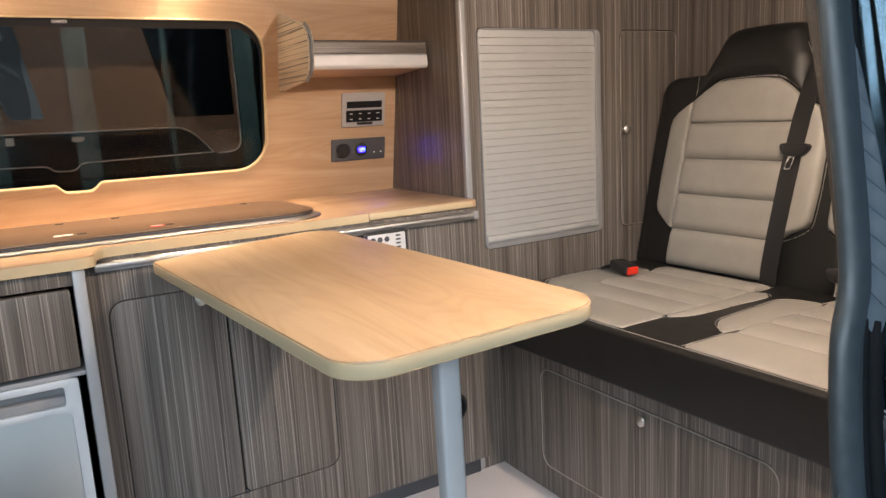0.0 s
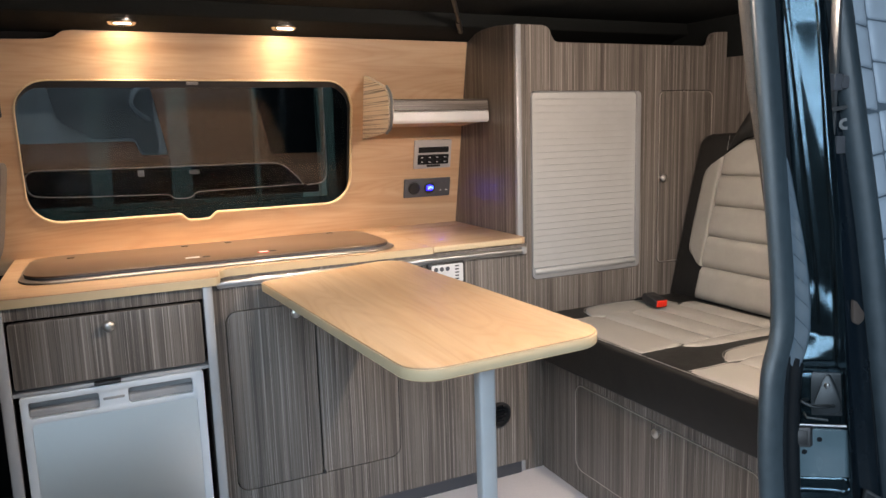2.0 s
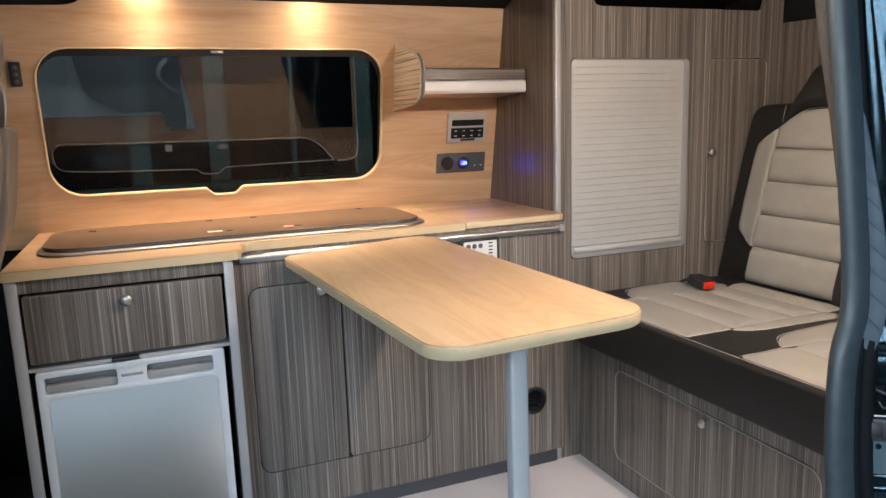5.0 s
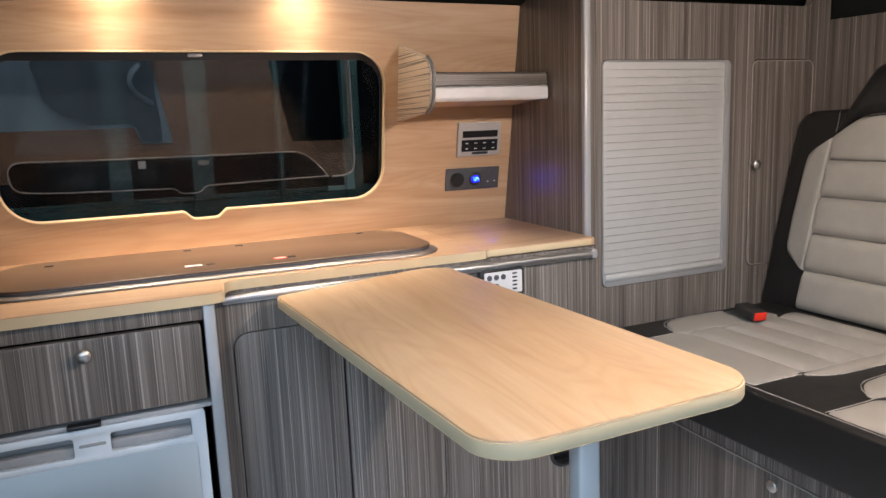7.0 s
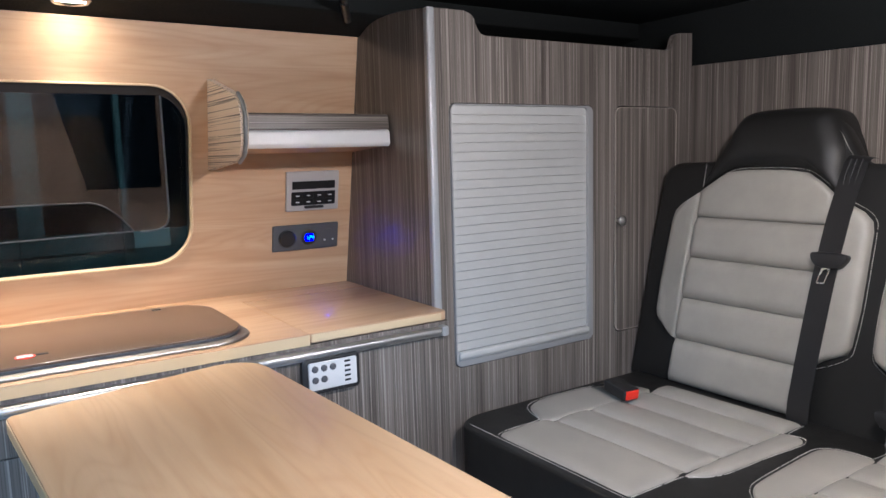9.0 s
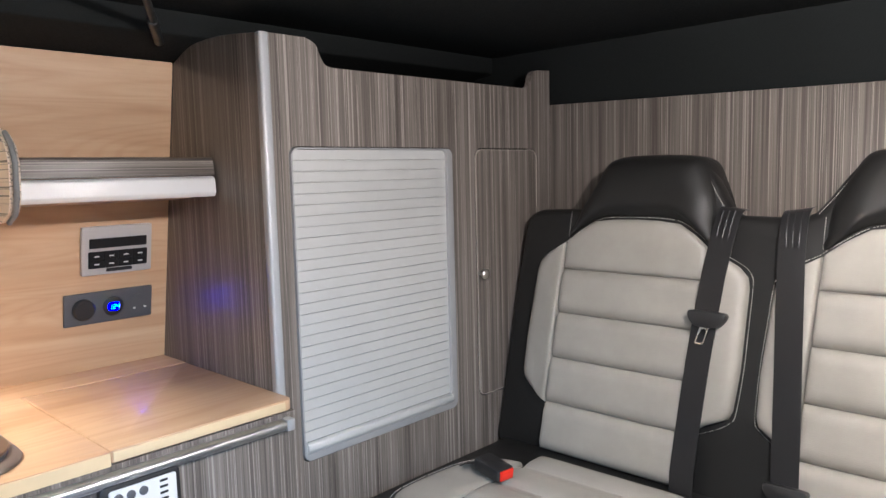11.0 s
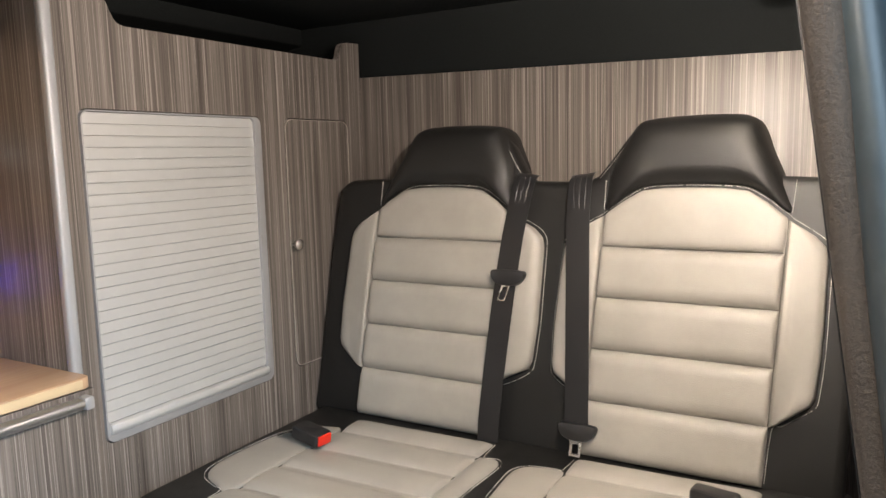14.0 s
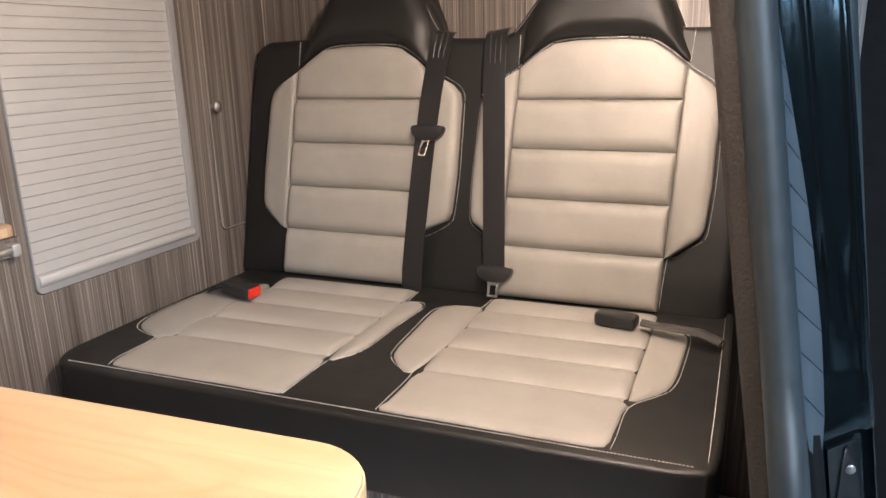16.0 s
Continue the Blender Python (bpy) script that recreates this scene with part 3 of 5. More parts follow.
drawer = part("drawer", plate(rr(-0.238, 0.154, 0.58, 0.726, 0.006), [], front(FY), 0.004, -0.014, 0.0025), LAM, unit)
knob("knob", (-0.044, FY - 0.004, 0.7), (0, -1, 0), drawer)
# Black box, so the gap round the drawer reads as shade.
part("drawer_box", bx(-0.23, 0.147, FY + 0.015, 1.9, 0.59, 0.72, 0.001), DARK, unit)
part("latch", bx(-0.085, -0.03, FY - 0.012, FY + 0.01, 0.566, 0.573, 0.002), PLASTIC, unit, "small black fridge latch")


fridge = thing("fridge", (-0.04, 1.6, 0.03), "silver compressor fridge with two recessed grips", "fridge")
part("body", bx(-0.235, 0.15, FY + 0.03, 1.93, 0.03, 0.56, 0.004), DARK, fridge)
part("door_frame", plate(rr(-0.232, 0.146, 0.035, 0.562, 0.006), [rr(-0.214, 0.128, 0.05, 0.5, 0.012), rr(-0.217, -0.078, 0.512, 0.549, 0.006), rr(-0.018, 0.121, 0.512, 0.549, 0.006)], front(FY), 0.004, -0.035, 0.003), FRIDGE_TRIM, fridge, "silver door frame")



def swollen(outline, y, top, bulge, n=14):
    """A door skin that swells slightly outwards between its upper and lower edge."""
    us, vs = [p[0] for p in outline], [p[1] for p in outline]
    bm = bmesh.new()
    rows = []
    for k in range(n + 1):
        s = k / n
        v = min(vs) + (max(vs) - min(vs)) * s
        inset = 0.0005
        rows.append([bm.verts.new((u, y - top - bulge * (1 - (2 * s - 1) ** 2), v)) for u in (min(us) + inset, max(us) - inset)] + [bm.verts.new((u, y + 0.03, v)) for u in (max(us) - inset, min(us) + inset)])
    for p, q in zip(rows, rows[1:]):
        for i in range(4):
            bm.faces.new((p[i], p[(i + 1) % 4], q[(i + 1) % 4], q[i]))
    bm.faces.new(rows[0])
    bm.faces.new(rows[-1])
    return bm


part("door_panel", swollen(rr(-0.214, 0.128, 0.05, 0.5, 0.012), FY, 0.0, 0.0025), FRIDGE, fridge, "brushed steel door panel")
for a, b in ((-0.217, -0.078), (-0.018, 0.121)):
    part("grip", join(bx(a, b, FY + 0.004, FY + 0.03, 0.512, 0.53, 0.004), bx(a, b, FY + 0.024, FY + 0.034, 0.52, 0.55, 0.001)), GREY_PLASTIC, fridge, "shaded recessed grip")
part("badge", bx(-0.07, -0.026, FY - 0.0052, FY - 0.003, 0.529, 0.535, 0.0008), GREY_PLASTIC, fridge, "small grey badge bar")

cup = thing("kitchen_cupboard", (0.62, 1.8, 0), "driftwood laminate kitchen cupboard with two rounded doors", "cabinet")
D1, D2 = (0.221, 0.446), (0.45, 0.675)
DZ0, DZ1 = 0.188, 0.668
gap = 0.0022
hole = rr(D1[0] - gap, D2[1] + gap, DZ0 - gap, DZ1 + gap, 0.032)
vent_hole = [(1.0 + 0.034 * math.cos(t * math.pi / 12), 0.243 + 0.034 * math.sin(t * math.pi / 12)) for t in range(24)]
part("front_panel", plate([(0.182, 0.076), (1.106, 0.076), (1.106, 0.7615), (0.182, 0.7615)], [hole, vent_hole], front(CY), 0.0, -0.016, 0.0), LAM, cup)
# The upright black sheet puts shade into the gaps round the doors.
part("carcass", join(bx(0.19, 1.1, CY + 0.057, 1.95, 0.077, 0.1, 0), bx(0.19, 1.1, CY + 0.035, CY + 0.05, 0.07, 0.76, 0)), DARK, cup, "carcass floor and black sheet for the shaded door gaps")
part("plinth", bx(0.182, 1.106, CY + 0.045, CY + 0.055, FZ, 0.076, 0.001), SOCKET, cup, "dark recessed plinth")
door_a = part("door", plate(rr(*D1, DZ0, DZ1, (0.03, 0.004, 0.004, 0.03)), [], front(CY), 0.001, -0.015, 0.002), LAM, cup)
door_b = part("door", plate(rr(*D2, DZ0, DZ1, (0.004, 0.03, 0.03, 0.004)), [], front(CY), 0.001, -0.015, 0.002), LAM, cup)
knob("knob", (0.394, CY - 0.001, 0.648), (0, -1, 0), door_a)
knob("knob", (0.49, CY - 0.001, 0.644), (0, -1, 0), door_b)
part("hinge_pin", lathe([(0.005, 0), (0.005, 0.006), (0.002, 0.008)], (0.449, CY - 0.001, 0.192), (0, -1, 0), 12), PLASTIC, cup)

vent = thing("heater_vent", (1.0, CY, 0.243), "round black heater outlet in the cupboard front", "vent")
part("rim", lathe([(0.041, -0.004), (0.041, 0.004), (0.038, 0.007), (0.033, 0.007), (0.031, -0.02), (0.036, -0.02)], (1.0, CY, 0.243), (0, -1, 0), 28, True), PLASTIC, vent)
part("duct", lathe([(0.0325, -0.06), (0.0325, -0.022), (0.0, -0.022)], (1.0, CY, 0.243), (0, -1, 0), 28), DARK, vent)
for k in range(5):
    zz = 0.219 + 0.012 * k
    h = math.sqrt(max(0.0, 0.031 ** 2 - (zz - 0.243) ** 2))
    part("slat", bx(1.0 - h, 1.0 + h, CY + 0.006, CY + 0.018, zz - 0.0012, zz + 0.0012, 0.0005, 1), DARK, vent)

# worktop in two runs with a rounded step, and a lift-up section by the tall cupboard
top_out = [(-0.268, 1.46), (-0.262, 1.457), (0.172, 1.457)] + smooth_loop([(0.172, 1.457), (0.189, 1.462), (0.2, 1.476), (0.204, 1.506), (0.21, 1.538), (0.224, 1.556), (0.24, 1.561)], 4, False) + [(0.795, 1.563), (0.795, 1.95), (1.106, 1.95), (1.106, 2.05), (-0.266, 2.05)]
worktop = solo("worktop", plate(top_out, [], flat(0.0), 0.782, 0.7625, 0.004), [OAK], "honey oak worktop with a rounded step", "worktop")
edge_line = [Vector(p) for p in top_out[:-4]] + [Vector((0.794, 1.563))]
edge_out, edge_in = [], []
for k, p in enumerate(edge_line):
    d = edge_line[min(k + 1, len(edge_line) - 1)] - edge_line[max(k - 1, 0)]
    if d.length < 1e-6:
        continue
    nrm = Vector((d.y, -d.x)).normalized()
    edge_out.append(tuple(p + nrm * 0.0018))
    edge_in.append(tuple(p - nrm * 0.001))
part("front_edging", plate(edge_out + edge_in[::-1], [], flat(0.0), 0.7802, 0.76153, 0.0007, 1), OAK_EDGE, worktop, "paler edging strip")
flap = solo("worktop_flap", plate(rr(0.7975, 1.106, 1.566, 1.948, (0.003, 0.016, 0.003, 0.003)), [], flat(0.0), 0.782, 0.7625, 0.003), OAK, "honey oak lift-up worktop section", "worktop")
part("front_edging", bx(0.8, 1.088, 1.5638, 1.5666, 0.765, 0.7795, 0.001), OAK_EDGE, flap, "paler edging strip")

rail = thing("table_rail", (0.64, 1.55, 0.75), "long aluminium table rail under the worktop", "rail")
part("bar", join(bx(0.205, 1.088, 1.553, 1.564, 0.734, 0.754, 0.003), tube([(0.205, 1.549, 0.747), (1.075, 1.549, 0.747)], 0.0075, 12)), ALU_X, rail)
part("end_cap", bx(1.075, 1.092, 1.541, 1.564, 0.735, 0.757, 0.005), FRAME_GREY, rail)

ctl = thing("control_panel", (0.83, CY, 0.705), "small heater control panel with buttons in a black surround", "control panel")
part("surround", plate(rr(0.772, 0.89, 0.668, 0.738, 0.01), [], front(CY), 0.014, 0.0, 0.004), PLASTIC, ctl)
part("face", plate(rr(0.784, 0.882, 0.677, 0.73, 0.004), [], front(CY), 0.017, 0.01, 0.0015), WHITE_PLASTIC, ctl, "pale grey face")
for bu, bv in ((0.796, 0.718), (0.814, 0.718), (0.832, 0.718), (0.796, 0.697), (0.814, 0.697)):
    part("button", lathe([(0.0065, 0), (0.0065, 0.002), (0.005, 0.003)], (bu, CY - 0.0168, bv), (0, -1, 0), 14), SOCKET, ctl)
for k in range(5):
    part("indicator", bx(0.856, 0.868, CY - 0.0185, CY - 0.0165, 0.685 + 0.0092 * k, 0.6885 + 0.0092 * k, 0.0005, 1), PLASTIC, ctl)

# hob and sink under one smoked lid
hob = thing("hob_sink", (0.24, 1.76, 0.782), "built-in hob and sink under a smoked glass lid", "hob")
HX0, HX1, HY0, HY1 = -0.226, 0.712, 1.58, 1.945
part("rim", plate(rr(HX0, HX1, HY0, HY1, 0.085, 10), [], flat(0.782), 0.006, 0.0, 0.003), RIM_STEEL, hob, "bright steel rim")
part("gasket", plate(rr(HX0 + 0.012, HX1 - 0.012, HY0 + 0.026, HY1 - 0.008, 0.08, 10), [], flat(0.788), 0.0045, 0.0, 0.001), SOCKET, hob)
part("lid", plate(rr(HX0 + 0.01, HX1 - 0.01, HY0 + 0.024, HY1 - 0.006, 0.085, 10), [], flat(0.7925), 0.0055, 0.0, 0.0022), HOB_GLASS, hob, "smoked brown glass lid")
for hx, hy in ((-0.12, 1.87), (0.17, 1.9), (0.29, 1.9), (0.6, 1.91), (0.2, 1.675), (0.37, 1.665)):
    part("lid_pad", bx(hx - 0.009, hx + 0.009, hy - 0.005, hy + 0.005, 0.7978, 0.7998, 0.0008, 1), PLASTIC, hob)
part("label", bx(0.149, 0.184, 1.672, 1.692, 0.7978, 0.7988, 0.0002, 1), WHITE_PLASTIC, hob, "small white sticker")
part("badge", lathe([(0.015, 0), (0.015, 0.0011), (0.014, 0.0012)], (0.345, 1.662, 0.7978), (0, 0, 1), 20), RED, hob, "round red and white sticker")
part("badge_face", bx(0.3335, 0.3565, 1.654, 1.67, 0.7987, 0.7995, 0.0002, 1), WHITE_PLASTIC, hob, "white centre of the sticker")

# ---- wall fittings above the worktop ----
shelf = thing("wall_shelf", (0.92, 1.9, 1.16), "short driftwood wall shelf with a white front bar", "shelf")
part("end_panel", plate([(2.05 - 0.2 * (1.084 - 0.78), 1.084), (1.79, 1.103), (1.76, 1.118), (1.748, 1.14), (1.742, 1.19), (1.752, 1.215), (1.775, 1.234), (2.05 - 0.2 * (1.281 - 0.78), 1.281)], [], lambda u, v, w: Vector((w, u, v)), 0.75, 0.7665, 0.0015), LAM_Y, shelf)
part("end_edging", tube([(0.7585, 1.79, 1.1), (0.7585, 1.757, 1.114), (0.7585, 1.744, 1.14), (0.7585, 1.738, 1.19), (0.7585, 1.75, 1.218), (0.7585, 1.775, 1.237)], 0.0042, 10), SOCKET_TRIM, shelf, "grey plastic edging")
part("screw_cap", lathe([(0.006, 0), (0.006, 0.004), (0.003, 0.006)], (0.763, 1.78, 1.225), (1, 0, 0), 12), PLASTIC, shelf)
part("board", plate([(1.786, 1.166), (1.79, 1.196), (1.796, 1.2), (1.958, 1.2), (1.958, 1.185), (1.805, 1.166)], [], lambda u, v, w: Vector((w, u, v)), 0.7615, 1.106, 0.001), LAM_X, shelf)
part("front_bar", plate([(1.784, 1.165), (1.776, 1.16), (1.774, 1.135), (1.78, 1.127), (1.8, 1.127), (1.803, 1.165)], [], lambda u, v, w: Vector((w, u, v)), 0.768, 1.101, 0.002), WHITE_PLASTIC, shelf, "white front bar")
part("under_board", plate([(1.79, 1.13), (1.967, 1.118), (1.967, 1.128), (1.79, 1.14)], [], lambda u, v, w: Vector((w, u, v)), 0.7615, 1.106, 0.001), OAK, shelf)

radio = thing("wall_radio", (1.0, 2.0, 1.02), "grey wall radio with a slot and black keys", "radio")
part("case", plate(rr(0.933, 1.07, 0.979, 1.0745, 0.003), [], wall_fn, 0.009, 0.0, 0.002), RADIO_GREY, radio)
part("slot", plate(rr(0.947, 1.058, 1.033, 1.0515, 0.001), [], wall_fn, 0.0115, 0.0), DARK, radio, "black disc slot")
part("key_panel", plate(rr(0.945, 1.06, 0.993, 1.026, 0.002, 2), [], wall_fn, 0.0102, 0.0), DARK, radio, "glossy black key panel")
for r_i in range(2):
    for c_i in range(4):
        a, b = 0.9465 + 0.0283 * c_i, 0.9945 + 0.0155 * r_i
        key = part("key", plate(rr(a, a + 0.0272, b, b + 0.0142, 0.0015, 2), [], wall_fn, 0.0122, 0.006, 0.0008, 1), DARK, radio)
        part("legend", plate([(a + 0.009, b + 0.006), (a + 0.018, b + 0.006), (a + 0.018, b + 0.0082), (a + 0.009, b + 0.0082)], [], wall_fn, 0.0128, 0.0118), WHITE_PLASTIC, key, "tiny pale legend bar")
part("release", plate(rr(0.979, 1.03, 0.9845, 0.9915, 0.002, 2), [], wall_fn, 0.011, 0.006, 0.0008, 1), PLASTIC, radio)
sock = thing("socket_panel", (0.99, 2.02, 0.91), "charcoal socket panel with a blue voltmeter", "socket")
part("plate", plate(rr(0.901, 1.074, 0.88, 0.944, 0.003), [], wall_fn, 0.007, 0.0, 0.002), SOCKET, sock)
n_w = (0, -0.98, -0.196)
part("socket_cover", lathe([(0.021, 0), (0.021, 0.009), (0.018, 0.012), (0.004, 0.0125)], wall_fn(0.936, 0.913, 0.006), n_w, 24), PLASTIC, sock)
part("voltmeter", lathe([(0.02, 0), (0.02, 0.004), (0.0185, 0.005), (0.002, 0.005)], wall_fn(0.994, 0.912, 0.006), n_w, 24), PLASTIC, sock)
part("display", plate(rr(0.983, 1.005, 0.904, 0.92, 0.006), [], wall_fn, 0.0118, 0.008), BLUE_LED, sock, "glowing blue display")
SEGS = {"1": "bc", "2": "abged", "4": "fgbc"}
bm = bmesh.new()
for k, digit in enumerate("124"):
    u0, v0, dw, dh = 0.985 + 0.0066 * k + (0.0015 if k else 0), 0.9075, 0.0042, 0.009
    box = {"a": (0, dh, dw, dh), "b": (dw, dh / 2, dw, dh), "c": (dw, 0, dw, dh / 2), "d": (0, 0, dw, 0), "e": (0, 0, 0, dh / 2), "f": (0, dh / 2, 0, dh), "g": (0, dh / 2, dw, dh / 2)}
    for s in SEGS[digit]:
        a, b, c, d = box[s]
        q = [bm.verts.new(wall_fn(u, v, 0.0128)) for u, v in ((u0 + a - 0.0006, v0 + b - 0.0006), (u0 + c + 0.0006, v0 + b - 0.0006), (u0 + c + 0.0006, v0 + d + 0.0006), (u0 + a - 0.0006, v0 + d + 0.0006))]
        bm.faces.new(q)
part("digits", bm, WHITE_LED, sock, "lit digits one two four")
part("usb_socket", lathe([(0.02, 0), (0.02, 0.002), (0.002, 0.0025)], wall_fn(1.046, 0.91, 0.006), n_w, 24), SOCKET, sock)
for a in (1.034, 1.056):
    part("usb_slot", plate(rr(a, a + 0.0045, 0.9, 0.9035, 0.001, 2), [], wall_fn, 0.0105, 0.008), WHITE_PLASTIC, sock)

switch = thing("light_switch", (-0.26, 1.97, 1.2), "small black switch block on the oak wall", "switch")
part("block", plate(rr(-0.272, -0.246, 1.172, 1.231, 0.003), [], wall_fn, 0.012, 0.0, 0.002), PLASTIC, switch)
for k in range(3):
    part("button", lathe([(0.006, 0), (0.006, 0.002), (0.004, 0.003)], wall_fn(-0.259, 1.184 + 0.017 * k, 0.012), n_w, 12), SOCKET, switch)

for px, py, pz in SPOTS:
    s = thing("ceiling_spot", (px, py, pz), "small round lit ceiling spot with a bright rim", "lamp", "ceiling spots")
    part("rim", lathe([(0.026, 0.012), (0.036, 0.012), (0.036, 0.004), (0.031, -0.001), (0.026, 0.002)], (px, py, pz), (0, 0, 1), 26, True), STEEL, s)
    part("lens", lathe([(0.027, 0.011), (0.027, 0.004), (0.001, 0.003)], (px, py, pz), (0, 0, 1), 26), LENS, s, "glowing lens")

strut = thing("gas_strut", (0.97, 1.72, 1.44), "thin dark roof strut under the ceiling", "strut")
part("rod", tube([(0.84, 1.49, 1.452), (0.99, 1.75, 1.425)], 0.006, 10), HINGE, strut)
part("sleeve", tube([(0.985, 1.745, 1.426), (1.05, 1.86, 1.414)], 0.009, 10), HINGE, strut)

# ---- tall cupboard with roller shutter ----
tall = thing("tall_cupboard", (1.5, 1.8, 0), "driftwood laminate tall cupboard with shutter and side door", "cabinet")
SX0, SX1, SZ0, SZ1 = 1.161, 1.558, 0.655, 1.207
PX0, PX1, PZ0, PZ1 = 1.654, 1.884, 0.64, 1.21
tall_out = [(1.112, FZ), (1.19, FZ), (1.19, 0.36), (1.945, 0.36), (1.945, 1.407), (1.895, 1.404)] + smooth_loop([(1.895, 1.404), (1.878, 1.398), (1.868, 1.385), (1.862, 1.365), (1.845, 1.357)], 4, False)[1:] + [(1.26, 1.356)] + smooth_loop([(1.26, 1.356), (1.243, 1.36), (1.232, 1.375), (1.222, 1.395), (1.2, 1.404)], 4, False)[1:] + [(1.112, 1.404)]
part("front_panel", plate(tall_out, [rr(SX0 - 0.006, SX1 + 0.018, SZ0 - 0.02, SZ1 + 0.006, 0.016), rr(PX0 - 0.003, PX1 + 0.003, PZ0 - 0.003, PZ1 + 0.003, 0.023)], front(TY), 0.0, -0.016), LAM, tall)
part("side_panel", plate([(1.63, FZ), (2.06, FZ), (2.05, 0.79), (1.925, 1.388), (1.91, 1.393)] + smooth_loop([(1.91, 1.393), (1.85, 1.412), (1.75, 1.415), (1.63, 1.404)], 4, False)[1:], [], lambda u, v, w: Vector((w, u, v)), 1.108, 1.124, 0.001), LAM, tall)
part("edge_strip", bx(1.105, 1.124, TY - 0.004, TY + 0.014, FZ, 1.405, 0.005, 3), ALU, tall, "rounded aluminium corner strip")
part("lower_return", bx(1.19, 1.945, TY + 0.001, TY + 0.016, FZ, 0.36, 0), LAM, tall)
# Black sheet in place of the shade behind shutter and door.
part("inside", bx(1.13, 1.94, TY + 0.05, TY + 0.06, 0.55, 1.3, 0), DARK, tall, "black sheet for the shade inside the cupboard")
pdoor = part("door", plate(rr(PX0, PX1, PZ0, PZ1, 0.02), [], front(TY), 0.001, -0.015, 0.002), LAM, tall)
edged(rr(PX0, PX1, PZ0, PZ1, 0.02), front(TY), pdoor, 0.0009)
knob("knob", (1.662, TY - 0.001, 0.9275), (0, -1, 0), pdoor)

shutter = thing("roller_shutter", (1.36, TY, 0.93), "closed silver roller shutter in a grey frame", "shutter")
part("frame", plate(rr(SX0 - 0.004, SX1 + 0.016, SZ0 - 0.018, SZ1 + 0.004, 0.016), [rr(SX0 - 0.001, SX1 - 0.001, SZ0 + 0.014, SZ1 + 0.001, 0.012)], front(TY), 0.004, -0.02, 0.003), FRAME_GREY, shutter, "rounded grey frame")
part("bottom_bar", plate([(TY - 0.006, SZ0 - 0.004), (TY - 0.01, SZ0 + 0.004), (TY - 0.008, SZ0 + 0.014), (TY + 0.004, SZ0 + 0.016), (TY + 0.008, SZ0 - 0.004)], [], lambda u, v, w: Vector((w, u, v)), SX0 + 0.002, SX1 - 0.002, 0.002), SLAT, shutter, "broad bottom grip bar")
part("curtain", bx(SX0 + 0.002, SX1 - 0.002, TY + 0.0068, TY + 0.0078, SZ0 + 0.018, SZ1 - 0.001, 0), SLAT, shutter, "silver curtain between the slats")
SLATS = 27
pitch = (SZ1 + 0.001 - (SZ0 + 0.016)) / SLATS
slat_bm = plate([(TY + 0.0042, 0.00045), (TY + 0.0032, 0.0005), (TY + 0.003, 0.001), (TY + 0.003, pitch - 0.001), (TY + 0.0032, pitch - 0.0005), (TY + 0.0042, pitch - 0.00045), (TY + 0.0066, pitch - 0.00045), (TY + 0.0066, 0.00045)], [], lambda u, v, w: Vector((w, u, v)), SX0 + 0.001, SX1 - 0.001)
slat_me, slat_c = mesh_from(slat_bm, "slat", SLAT, 12)
for k in range(SLATS):
    o = new("slat", slat_me)
    o.parent = shutter
    o.location = slat_c + Vector((0, 0, SZ0 + 0.016 + pitch * k)) - ORIGIN[shutter]

# ---- bench cabinet and seat ----
bench = thing("bench_cabinet", (1.5, 1.1, 0), "driftwood laminate bench base with a long rounded flap", "cabinet")
BXF = 1.191
bench_hole = rr(0.757, 1.437, 0.083, 0.35, 0.034)
part("front_panel", plate([(0.5, FZ), (1.612, FZ), (1.612, 0.41), (0.5, 0.41)], [rr(0.7585, 1.4395, 0.0805, 0.3525, 0.036)], facing(BXF), 0.0, -0.016), LAM, bench)
flapd = part("door", plate(bench_hole, [], facing(BXF), 0.001, -0.015, 0.002), LAM, bench)
edged(bench_hole, facing(BXF), flapd)
knob("knob", (BXF - 0.001, 1.074, 0.333), (-1, 0, 0), flapd)
part("end_panel", bx(BXF, 1.93, 0.484, 0.5, FZ, 0.41, 0.001), LAM, bench)
part("top_board", bx(BXF + 0.017, 1.93, 0.5, 1.61, 0.394, 0.4105, 0.001), LAM, bench)
# Black sheet that colours the gap round the flap as shade.
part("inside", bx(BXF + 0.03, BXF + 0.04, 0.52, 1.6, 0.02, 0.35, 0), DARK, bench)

seat = thing("rear_bench", (1.45, 1.04, 0.375), "two-seat bench in black and pale grey stitched leather", "bench")
CTR = (1.299, 0.767)
MID = 1.033


def mirrored(y):
    return 2 * MID - y


# backrest shell with two headrests rising from it
half = [(MID, 1.068), (1.09, 1.069), (1.108, 1.078), (1.128, 1.105), (1.152, 1.142), (1.168, 1.164), (1.195, 1.175), (1.26, 1.18), (1.35, 1.179), (1.376, 1.175), (1.392, 1.16), (1.41, 1.12), (1.432, 1.084), (1.448, 1.076), (1.555, 1.073), (1.585, 1.066), (1.598, 1.045), (1.603, 0.9), (1.6, 0.6), (1.6, 0.52)]
shell = [(mirrored(y), z) for y, z in reversed(half)] + half[1:]
shell = [(max(y, 0.478), z) for y, z in shell]
part("back_shell", plate(shell, [], back_fn, -0.012, -0.075, 0.022, 4), BLACK, seat, "black leather back", 70)
